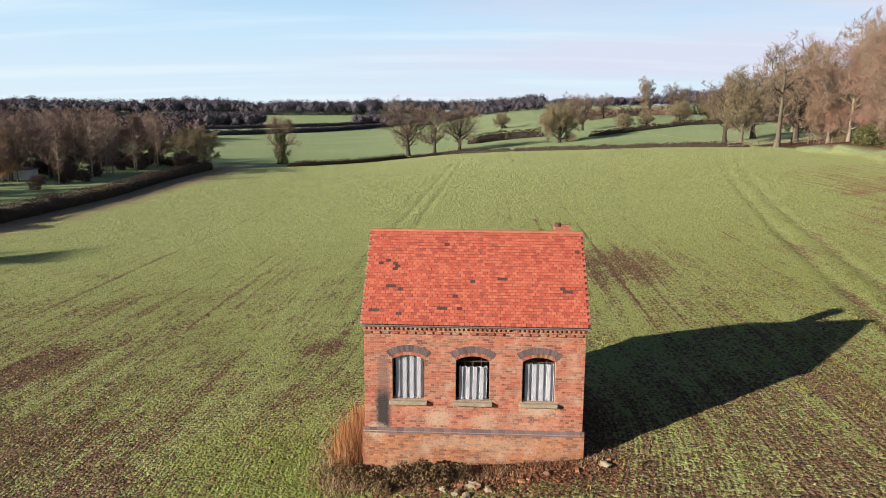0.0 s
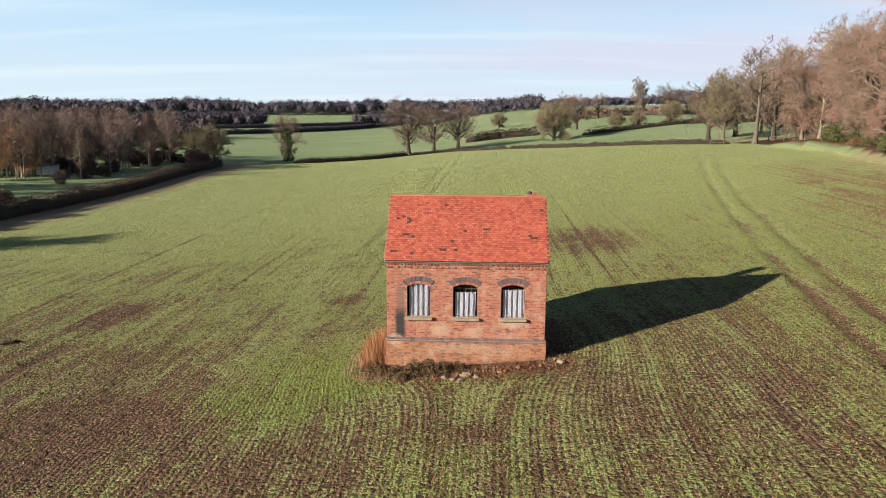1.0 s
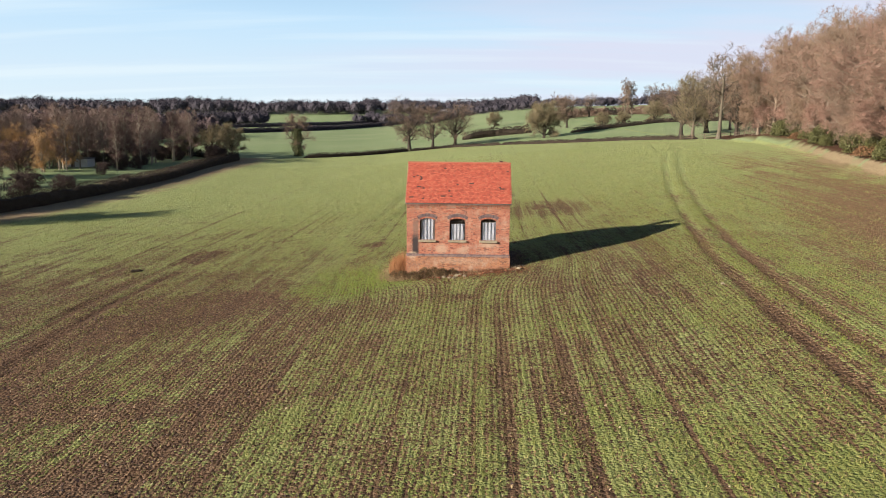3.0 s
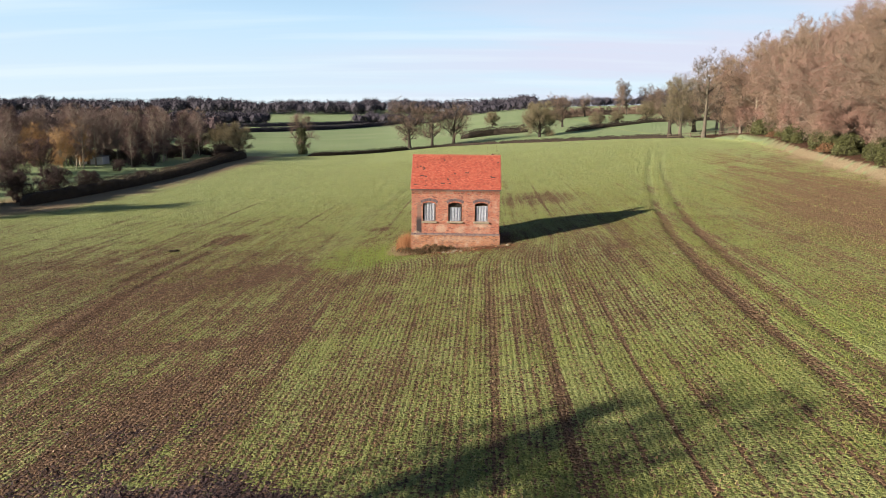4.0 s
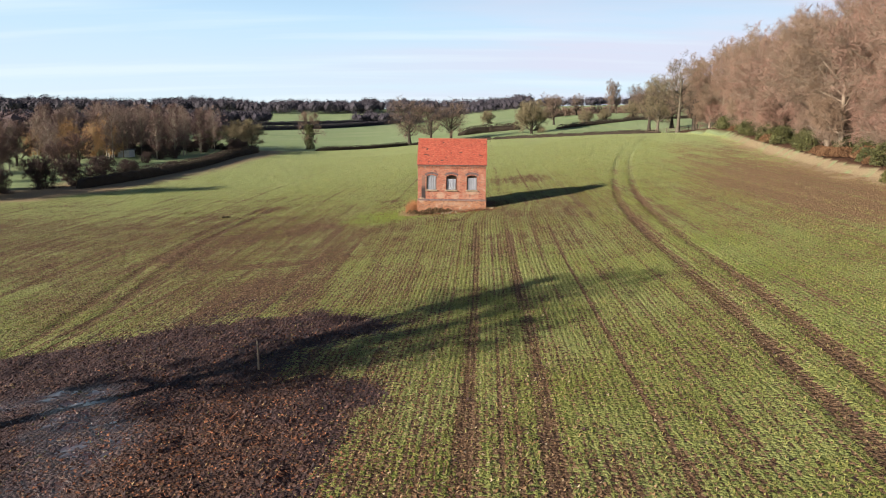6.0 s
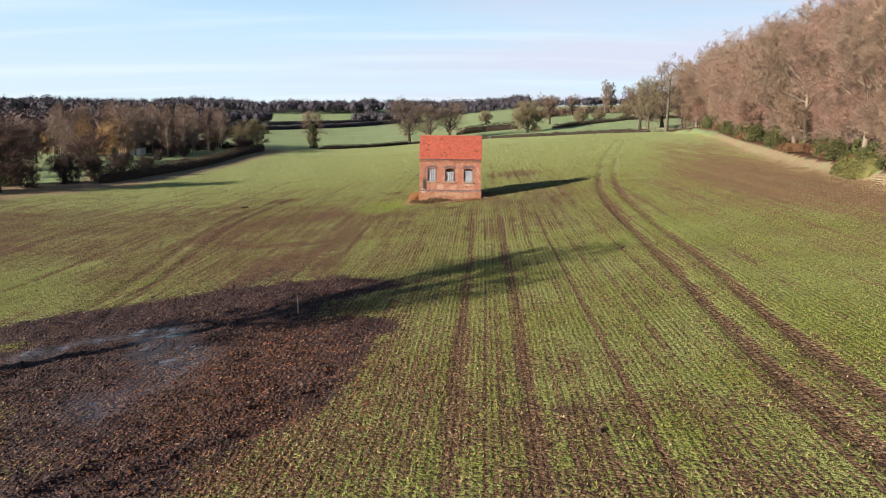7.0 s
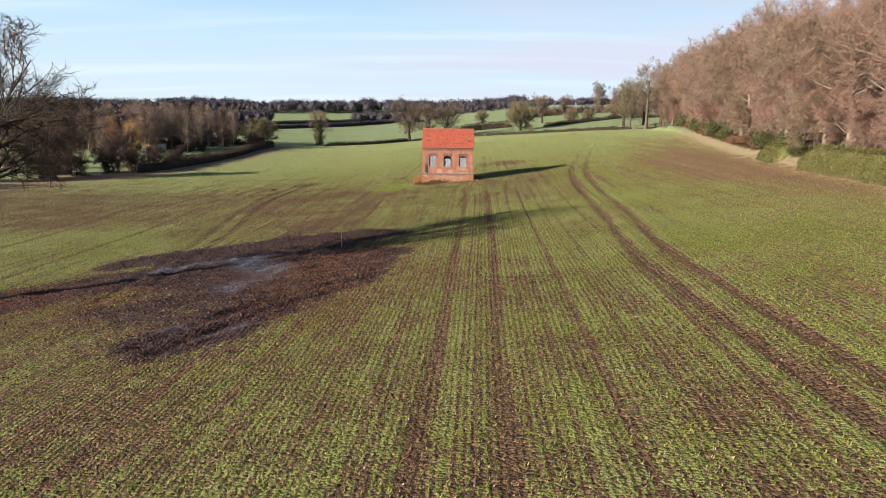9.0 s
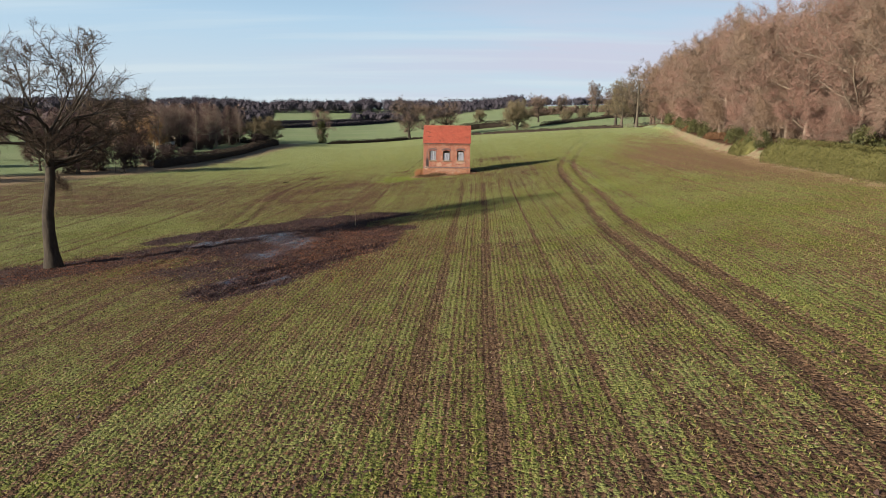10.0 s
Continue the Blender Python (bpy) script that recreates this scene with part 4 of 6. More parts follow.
    marks = [(0.115, 0.36, 0.028), (0.135, 0.42, 0.028), (0.095, 0.33, 0.015), (0.125, 0.60, 0.024), (0.075, 0.36, 0.012), (0.06, 0.86, 0.026), (0.045, 0.92, 0.02),
             (0.19, 0.84, 0.028), (0.165, 0.88, 0.012), (0.36, 0.83, 0.026), (0.42, 0.70, 0.016), (0.44, 0.84, 0.018), (0.62, 0.50, 0.024), (0.555, 0.40, 0.014),
             (0.91, 0.64, 0.03), (0.885, 0.62, 0.012), (0.50, 0.56, 0.012), (0.66, 0.72, 0.012), (0.10, 0.94, 0.012), (0.41, 0.95, 0.012), (0.56, 0.85, 0.010), (0.36, 0.17, 0.016), (0.15, 0.40, 0.02)]

    def tile_shape(lx, ly):
        t = 0.036
        return [(-lx / 2, 0, 0), (lx / 2, 0, 0), (lx / 2, ly, -0.004), (-lx / 2, ly, -0.004), (-lx / 2, 0, t), (lx / 2, 0, t), (lx / 2, ly, t - 0.006), (-lx / 2, ly, t - 0.006)]
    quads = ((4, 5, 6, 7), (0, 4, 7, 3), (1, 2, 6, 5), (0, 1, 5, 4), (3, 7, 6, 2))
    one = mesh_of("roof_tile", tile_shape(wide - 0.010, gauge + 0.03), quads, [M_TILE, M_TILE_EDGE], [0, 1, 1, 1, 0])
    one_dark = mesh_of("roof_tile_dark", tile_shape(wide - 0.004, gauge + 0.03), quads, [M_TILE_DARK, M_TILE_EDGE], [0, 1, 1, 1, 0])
    verts, faces, idx = [], [], []
    made = 0
    for sgn in (1, -1):
        eave = Vector((0, EAVE_Y - 0.03 * up.y, EAVE_Z - 0.03 * up.z)) if sgn > 0 else Vector((0, 2 * RIDGE_Y - EAVE_Y + 0.03 * up.y, EAVE_Z - 0.03 * up.z))
        uu = up if sgn > 0 else Vector((0, -up.y, up.z))
        oo = out if sgn > 0 else Vector((0, -out.y, out.z))
        basis = Matrix((Vector((sgn, 0, 0)), uu, oo)).transposed()
        for r in range(rows):
            shift = 0.5 * wide if r % 2 else 0.0
            sag = 0.010 * math.sin(r * 0.35)
            for c in range(cols + 1):
                x = -ROOF_X + shift + c * wide + wide / 2 - 0.08
                if x > ROOF_X - 0.02 or x < -ROOF_X + 0.02:
                    continue
                fx, fy = (x + ROOF_X) / (2 * ROOF_X), 1 - (r + 0.5) / rows
                dark = sgn > 0 and any(abs(fx - mx) < mr * 0.7 and abs(fy - my) < mr * 0.9 and rng.random() < 0.7 for mx, my, mr in marks)
                if sgn > 0 and not dark and rng.random() < 0.002:
                    dark = True
                place = eave + uu * (r * gauge) + oo * (0.004 + rng.uniform(0, 0.006) + 0.018 * fbm(x * 0.7, r * 0.08, 3, 2) - sag)
                place.x = x + rng.uniform(-0.003, 0.003)
                tilt = Matrix.Rotation(radians(-3.4 + rng.uniform(-1.2, 1.2)), 3, "X") @ Matrix.Rotation(radians(rng.uniform(-1.2, 1.2)), 3, "Z")
                m = basis @ tilt
                if sgn > 0 and 9 <= r < 16 and made < 300:
                    ob = put("roof_tile", one_dark if dark else one, roof)
                    ob.matrix_local = Matrix.Translation(place) @ m.to_4x4()
                    made += 1
                else:
                    i = len(verts)
                    verts += [m @ Vector(v) + place for v in tile_shape(wide - 0.010, gauge + 0.03)]
                    faces += [tuple(i + q for q in f) for f in quads]
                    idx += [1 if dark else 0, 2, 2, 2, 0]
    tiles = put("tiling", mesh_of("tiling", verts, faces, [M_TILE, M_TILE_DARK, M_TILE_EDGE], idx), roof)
    tiles["kind"] = "stuff"
    # ridge: half-round tiles butted end to end
    n = 17
    for i in range(n):
        xa = -ROOF_X + i * 2 * ROOF_X / n
        xb = xa + 2 * ROOF_X / n - 0.008
        bm = bmesh.new()
        rings = []
        for x in (xa, xb):
            ring = []
            for a in np.linspace(-62, 62, 7):
                for rad in (0.145, 0.125):
                    ring.append(bm.verts.new((x, RIDGE_Y + rad * math.sin(radians(a)), RIDGE_Z - 0.085 + rad * math.cos(radians(a)) + rng.uniform(-0.002, 0.002))))
            rings.append(ring)
        for k in range(6):
            for q in (0, 1):
                f = (rings[0][2 * k + q], rings[0][2 * k + 2 + q], rings[1][2 * k + 2 + q], rings[1][2 * k + q])
                bm.faces.new(f)
            for rr in rings:
                bm.faces.new((rr[2 * k], rr[2 * k + 1], rr[2 * k + 3], rr[2 * k + 2]))
        bmesh.ops.recalc_face_normals(bm, faces=list(bm.faces))
        part("ridge_tile", bm, M_RIDGE, roof)
    # verge mortar and gutter
    for side in (-1, 1):
        bm = bmesh.new()
        c0, c1 = Vector((side * (ROOF_X - 0.03), EAVE_Y, EAVE_Z)), Vector((side * (ROOF_X - 0.03), RIDGE_Y, RIDGE_Z))
        vs = []
        for c in (c0, c1):
            for dx, dz in ((-0.03, -0.05), (0.03, -0.05), (0.03, -0.01), (-0.03, -0.01)):
                vs.append(bm.verts.new(c + Vector((dx, 0, 0)) + out * dz))
        for q in range(4):
            bm.faces.new((vs[q], vs[(q + 1) % 4], vs[4 + (q + 1) % 4], vs[4 + q]))
        bm.faces.new(vs[0:4])
        bm.faces.new(vs[4:8])
        bmesh.ops.recalc_face_normals(bm, faces=list(bm.faces))
        part("verge", bm, M_MORTAR, roof)
    bm = bmesh.new()
    box(bm, -ROOF_X, ROOF_X, EAVE_Y + 0.015, EAVE_Y + 0.05, EAVE_Z - 0.075, EAVE_Z - 0.03)
    box(bm, -ROOF_X + 0.02, ROOF_X - 0.02, EAVE_Y + 0.05, 0.01, EAVE_Z - 0.05, EAVE_Z - 0.028)
    part("eaves_board", bm, M_GUTTER, house, "weathered pale eaves board")
    # broken chimney stack on the rear wall, its head just above the ridge line
    bm = bmesh.new()
    z, k = 4.60, 0
    while z < 7.16:
        j = 0.006 * (k % 2) + rng.uniform(0, 0.006)
        grow = 0.04 if z > 6.85 else 0.0
        box(bm, 2.98 + j - grow, 3.54 - j + grow, 4.34 + j - grow, 4.86 - j, z, z + COURSE - 0.008)
        z += COURSE
        k += 1
    stack = part("chimney_stack", bm, M_BRICK, house, "broken brick chimney stack at the rear")
    bm = bmesh.new()
    for xa, xb, za in ((3.20, 3.31, 0.0), (3.325, 3.43, 0.01), (3.445, 3.53, -0.004)):
        box(bm, xa, xb, 4.38, 4.60, z - 0.006 + za, z + 0.062 + za)
    bmesh.ops.bevel(bm, geom=list(bm.edges), offset=0.008, segments=1, affect="EDGES")
    part("loose_brick", bm, M_PLINTH, stack, "loose bricks on the stack")
    bm = bmesh.new()
    bmesh.ops.create_cone(bm, cap_ends=False, segments=12, radius1=0.13, radius2=0.115, depth=0.13)
    bmesh.ops.translate(bm, verts=list(bm.verts), vec=(3.08, 4.55, z + 0.055))
    bmesh.ops.solidify(bm, geom=list(bm.faces), thickness=0.025)
    part("chimney_pot", bm, M_TILE_DARK, stack, "dark broken chimney pot")

    # window closures: profiled sheets and iron bars
    for w, ((x0, x1), low, top) in enumerate(zip(OPENINGS, (0.0, 0.0, 0.0), (3.60, 3.17, 3.30))):
        r, zc = arch_radius(x0, x1)
        xm = (x0 + x1) / 2
        bm = bmesh.new()
        xa, xb = x0 + (0.085, 0.10, 0.09)[w], x1 - (0.035, 0.03, 0.02)[w]
        pitch = (0.232, 0.225, 0.232)[w]
        prof, x = [], xa
        while x < xb:
            for dx, y in ((0.0, 0.0), (0.014, -0.075), (pitch - 0.094, -0.075), (pitch - 0.08, 0.0)):
                if x + dx <= xb + 0.01:
                    prof.append((x + dx, 0.20 + y))
            x += pitch
        lean = (0.0, 0.02, 0.0)[w]
        cols_ = []
        for k, (px, py) in enumerate(prof):
            lid = min(zc + math.sqrt(max(r * r - (px - xm) ** 2, 0)) - 0.012, top + (0.012 * math.sin(k * 2.1)))
            q = []
            for f in np.linspace(0, 1, 7):
                z = SILL - 0.01 + (lid - SILL) * f
                q.append(bm.verts.new((px + lean * f * (0.5 if px < xm else 1.0) - lean * 0.5, py + 0.012 * math.sin(f * 5 + px * 3), z)))
            cols_.append(q)
        for a, b in zip(cols_[:-1], cols_[1:]):
            for k in range(6):
                bm.faces.new((a[k], b[k], b[k + 1], a[k + 1]))
        got = bmesh.ops.solidify(bm, geom=list(bm.faces), thickness=0.004)
        part("corrugated_sheet", bm, M_SHEET, house, "dented pale box-profile metal sheet boarding a window")
        bm = bmesh.new()
        for k in range(1, 4):
            px = x0 + (x1 - x0) * k / 4
            box(bm, px - 0.011, px + 0.011, 0.262, 0.284, SILL, zc + math.sqrt(r * r - (px - xm) ** 2))
        for z in (2.45, 2.88, 3.30):
            box(bm, x0, x1, 0.258, 0.288, z - 0.012, z + 0.012)
        part("window_bars", bm, M_IRON, house, "rusty iron glazing bars")
        bm = bmesh.new()
        box(bm, x0, x1, 0.34, 0.35, SILL - 0.3, SILL)
        part("inner_ledge", bm, M_MORTAR, house)
    return house


build_house()


# ================= trees, hedges and plants =================
def tube_into(verts, faces, pts, radii, sides):
    base = len(verts)
    for i, (p, r) in enumerate(zip(pts, radii)):
        d = pts[min(i + 1, len(pts) - 1)] - pts[max(i - 1, 0)]
        d = d / (np.linalg.norm(d) + 1e-9)
        a = np.cross(d, (0.31, 0.93, 0.2))
        a /= np.linalg.norm(a) + 1e-9
        b = np.cross(d, a)
        for k in range(sides):
            t = 2 * math.pi * k / sides
            verts.append(p + r * (math.cos(t) * a + math.sin(t) * b))
    for i in range(len(pts) - 1):
        for k in range(sides):
            j = (k + 1) % sides
            faces.append((base + i * sides + k, base + i * sides + j, base + (i + 1) * sides + j, base + (i + 1) * sides + k))


def unit(v):
    return v / (np.linalg.norm(v) + 1e-9)


def make_tree(seed, height, bole, trunk_r, limbs, spread, rise, levels, kids, twigs, twig_len, twig_w, mats, droop=0.0, wander=0.16, top=1.0, ivy=0.0, low=0.12, name="bare_tree", label="", group="", stems=1, rounding=True, thin=0.012, spray=0.55):
    """A bare winter tree: bole and limbs in one mesh, fine twigs in another."""
    rng = np.random.default_rng(seed)
    verts, faces, tri = [], [], []

    def grow(start, d, length, radius, level):
        n = 5 if level < 2 else 3
        pts, rad, p = [start], [radius], start
        for i in range(n):
            d = unit(d + rng.normal(0, wander, 3) + np.array((0, 0, (rise * 0.16 if level < 2 else -droop * 0.3))))
            p = p + d * length / n
            pts.append(p)
            rad.append(max(radius * (1 - 0.8 * (i + 1) / n), thin))
        tube_into(verts, faces, pts, rad, 5 if level < 2 else 3)
        pts = np.array(pts)
        if level < levels:
            for k in range(kids[level - 1]):
                f = 0.25 + 0.75 * (k + rng.random()) / kids[level - 1]
                q = f * n
                i = min(int(q), n - 1)
                s = pts[i] + (pts[i + 1] - pts[i]) * (q - i)
                along = unit(pts[i + 1] - pts[i])
                side = unit(np.cross(along, rng.normal(0, 1, 3)))
                ang = rng.uniform(0.45, 1.0)
                grow(s, unit(along * math.cos(ang) + side * math.sin(ang) + np.array((0, 0, 0.12 * rise))), length * rng.uniform(0.42, 0.66) * (1.1 - 0.35 * f), radius * (1 - 0.75 * f) * 0.62 + 0.008, level + 1)
        else:
            f = rng.random(twigs) * n * 0.999
            i = f.astype(int)
            s = pts[i] + (pts[i + 1] - pts[i]) * (f - i)[:, None]
            dirs = unit(pts[-1] - pts[0])[None] * 0.8 + rng.normal(0, spray, (twigs, 3)) + np.array((0, 0, 0.15 * rise - droop))
            dirs /= np.linalg.norm(dirs, axis=1)[:, None] + 1e-9
            ln = twig_len * rng.uniform(0.5, 1.3, (twigs, 1))
            w = np.cross(dirs, rng.normal(0, 1, (twigs, 3)))
            w /= np.linalg.norm(w, axis=1)[:, None] + 1e-9
            w *= twig_w * rng.uniform(0.6, 1.4, (twigs, 1))
            tri.append(np.stack([s - w, s + w, s + dirs * ln], 1))

    for st in range(stems):
        base = np.array((0.0, 0.0, -0.4)) + (np.array((*rng.normal(0, 0.5 * (stems > 1), 2), 0)))
        n = 7
        pts, rad, p = [base], [trunk_r * 1.7], base
        d = unit(np.array((*rng.normal(0, 0.05 + 0.12 * (stems > 1), 2), 1.0)))
        tall = height * top * 0.86
        for i in range(n):
            d = unit(d + np.array((*rng.normal(0, wander * 0.28, 2), 0.6)))
            p = p + d * (tall + 0.4) / n
            pts.append(p)
            rad.append(trunk_r * (1.12 if i == 0 else 1.0) * (1 - (0.93 if top > 0.8 else 0.55) * ((i + 1) / n) ** 1.2) + 0.02)
        tube_into(verts, faces, pts, rad, 8)
        pts = np.array(pts)
        for k in range(limbs):
            f = bole + (0.97 - bole) * ((k + rng.random() * 0.8) / limbs)
            q = f * n
            i = min(int(q), n - 1)
            s = pts[i] + (pts[i + 1] - pts[i]) * (q - i)
            az = k * 2.399 + rng.uniform(-0.5, 0.5)
            el = rise * (0.25 + 0.75 * (f - bole) / (1 - bole)) + rng.uniform(-0.15, 0.2)
            d = np.array((math.cos(az) * math.cos(el), math.sin(az) * math.cos(el), math.sin(el)))
            # the limb reaches out to a rounded crown
            zc, rz = height * (0.5 + 0.5 * low), height * 0.5 * (1 - low)
            qa = (d[0] ** 2 + d[1] ** 2) / spread ** 2 + d[2] ** 2 / rz ** 2
            qb = 2 * ((s[0] * d[0] + s[1] * d[1]) / spread ** 2 + (s[2] - zc) * d[2] / rz ** 2)
            qc = (s[0] ** 2 + s[1] ** 2) / spread ** 2 + (s[2] - zc) ** 2 / rz ** 2 - 1
            disc = qb * qb - 4 * qa * qc
            reach = (-qb + math.sqrt(disc)) / (2 * qa) if disc > 0 else spread * 0.5
            reach = max(reach, spread * 0.3) * rng.uniform(0.72, 1.0)
            grow(s, d, reach * 0.86, trunk_r * (1 - f * 0.55) * 0.5 + 0.02, 1)
    if not label:
        label = "bare winter tree with fine brown twigs"
    tri = np.concatenate(tri)
    hub, size = np.array((0, 0, height * (0.5 + 0.5 * low))), np.array((spread, spread, height * 0.5 * (1 - low)))

    def rounded(p):
        """Draws what reaches past the crown's outline back to it."""
        p = np.asarray(p, float)
        q = (p - hub) / size
        far = np.linalg.norm(q, axis=-1, keepdims=True)
        lim = 0.97 + 0.10 * (fbm(q[..., :1] * 2.3 + seed, q[..., 1:2] * 2.3 + q[..., 2:] * 1.9, seed, 2) - 0.5)
        back = hub + q * size * (lim + 0.08 * (far - lim)) / np.maximum(far, 1e-6)
        return np.where((far > lim) & (q[..., 2:] > -0.35), back, p)
    if rounding:
        verts, tri = list(rounded(np.array(verts))), rounded(tri)
    ob = thing(name, label, "tree", group)
    me = mesh_of("trunk", verts, faces, mats[0], smooth=True)
    put("trunk", me, ob)
    put("crown", tri_mesh("crown", tri, mats[1]), ob)
    if ivy:
        m = 2600
        f = rng.random(m) * ivy
        z = f * height
        a = rng.random(m) * 2 * math.pi
        rr = trunk_r * 1.2 + (0.9 + 0.35 * np.sin(z * 1.7 + a)) * rng.random(m) ** 0.5
        c = np.stack([rr * np.cos(a) + np.interp(z, pts[:, 2], pts[:, 0]), rr * np.sin(a) + np.interp(z, pts[:, 2], pts[:, 1]), z], -1)
        put("ivy", tri_mesh("ivy", leaf_tris(rng, c, 0.17), M_IVY), ob, "dark ivy climbing the trunk")
    return ob


def leaf_tris(rng, centres, size):
    n = len(centres)
    a = rng.normal(0, 1, (n, 3))
    a /= np.linalg.norm(a, axis=1)[:, None]
    b = np.cross(a, rng.normal(0, 1, (n, 3)))
    b /= np.linalg.norm(b, axis=1)[:, None] + 1e-9
    s = size * rng.uniform(0.5, 1.3, (n, 1))
    return np.stack([centres - a * s - b * s * 0.5, centres + a * s - b * s * 0.5, centres + b * s], 1)


def stand(ob, x, y, turn=0.0, size=1.0, tall=None, sink=0.0):
    m = Matrix.LocRotScale((x, y, ground_z(x, y) - sink), Euler((0, 0, turn)), (size, size, tall or size))
    ob.matrix_basis = m
    return ob


def stand_copy(ob, x, y, turn=0.0, size=1.0, tall=None, sink=0.0, label=""):
    m = Matrix.LocRotScale((x, y, ground_z(x, y) - sink), Euler((0, 0, turn)), (size, size, tall or size))
    keep = ob.scale.copy()
    ob.scale = (1, 1, 1)
    c = copy_thing(ob, m)
    ob.scale = keep
    if label:
        tagged(c, label)
    return c


def hedge(pts, width, height, mat, label, per_m=90, leaf=0.13, seed=1, rough=0.25, name="hedge", category="hedge", step=1.0):
    """A hedge along a plan line: a bumpy core and a coat of small leaves or twig ends."""
    rng = np.random.default_rng(seed)
    run = spline(pts, step)
    ob = thing(name, label, category)
    verts, faces = [], []
    ring = [(-0.46, -0.1), (-0.5, 0.45), (-0.36, 0.9), (0.0, 1.0), (0.36, 0.9), (0.5, 0.45), (0.46, -0.1)]
    for i, (x, y) in enumerate(run):
        x2, y2 = run[min(i + 1, len(run) - 1)]
        x1, y1 = run[max(i - 1, 0)]
        d = unit(np.array((x2 - x1, y2 - y1)))
        nrm = np.array((d[1], -d[0]))
        hh = height * (1 + rough * (float(fbm(x * 0.25, y * 0.25, seed, 3)) - 0.5) * 2)
        end = 0.35 + 0.65 * min(1.0, i / 1.5, (len(run) - 1 - i) / 1.5)
        for o, h in ring:
            k = 0.74 * (1 + 0.25 * (rng.random() - 0.5))
            q = np.array((x, y)) + nrm * o * width * k * end
            verts.append((q[0], q[1], ground_z(q[0], q[1]) + h * hh * k * end))
    m = len(ring)
    for i in range(len(run) - 1):
        for k in range(m - 1):
            faces.append((i * m + k, i * m + k + 1, (i + 1) * m + k + 1, (i + 1) * m + k))
    faces.append(tuple(range(m)))
    faces.append(tuple((len(run) - 1) * m + k for k in range(m)))
    put("core", mesh_of("core", verts, faces, mat), ob)
    seg = np.array(run)
    lens = np.hypot(*np.diff(seg, axis=0).T)
    total = lens.sum()
    n = int(per_m * total)
    s = rng.random(n) * total
    cum = np.concatenate([[0], np.cumsum(lens)])
    x, y = np.interp(s, cum, seg[:, 0]), np.interp(s, cum, seg[:, 1])
    i = np.clip(np.searchsorted(cum, s) - 1, 0, len(lens) - 1)
    d = np.diff(seg, axis=0)[i] / lens[i][:, None]
    a = rng.uniform(-0.15, math.pi + 0.15, n)
    hh = height * (1 + rough * (fbm(x * 0.25, y * 0.25, seed, 3) - 0.5) * 2)
    end = np.clip(np.minimum(s, total - s) / 1.5, 0.3, 1)
    o = np.sign(np.cos(a)) * np.abs(np.cos(a)) ** 0.6 * 0.5 * width * rng.uniform(0.85, 1.1, n) * end
    z = np.abs(np.sin(a)) ** 0.7 * hh * rng.uniform(0.86, 1.08, n) * end
    px, py = x + d[:, 1] * o, y - d[:, 0] * o
    c = np.stack([px, py, land(px, py) + z], -1)
    put("foliage", tri_mesh("foliage", leaf_tris(rng, c, leaf), mat), ob)
    return ob


def make_shrub(seed, rx, rz, mat, n, leaf, label, category="shrub", name="shrub", stems=6, group=""):
    """A bush: a few stems and an uneven shell of leaves or twig ends."""
    rng = np.random.default_rng(seed)
    ob = thing(name, label, category, group)
    verts, faces = [], []
    for k in range(stems):
        a = rng.random() * 6.28
        p0 = np.array((rng.normal(0, 0.15), rng.normal(0, 0.15), -0.2))
        p1 = np.array((math.cos(a) * rx * 0.5, math.sin(a) * rx * 0.5, rz * 0.55))
        p2 = np.array((math.cos(a) * rx * 0.75, math.sin(a) * rx * 0.75, rz * 0.85))
        tube_into(verts, faces, [p0, (p0 + p1) / 2 + rng.normal(0, 0.1, 3), p1, p2], [0.06 * rz / 3, 0.05 * rz / 3, 0.035 * rz / 3, 0.012], 4)
    put("core", mesh_of("core", verts, faces, M_BARK), ob)
    v = rng.normal(0, 1, (n, 3))
    v[:, 2] = np.abs(v[:, 2]) * 1.1 - 0.15
    v /= np.linalg.norm(v, axis=1)[:, None]
    lump = 0.68 + 0.5 * fbm(v[:, 0] * 2.1 + seed, v[:, 1] * 2.1 + v[:, 2] * 1.7, seed, 3)
    rad = lump * rng.uniform(0.35, 1.0, n) ** 0.35
    c = np.stack([v[:, 0] * rx * rad, v[:, 1] * rx * rad, np.maximum(v[:, 2] * rz * rad + 0.1 * rz, 0.05)], -1)
    put("foliage", tri_mesh("foliage", leaf_tris(rng, c, leaf), mat), ob)
    return ob


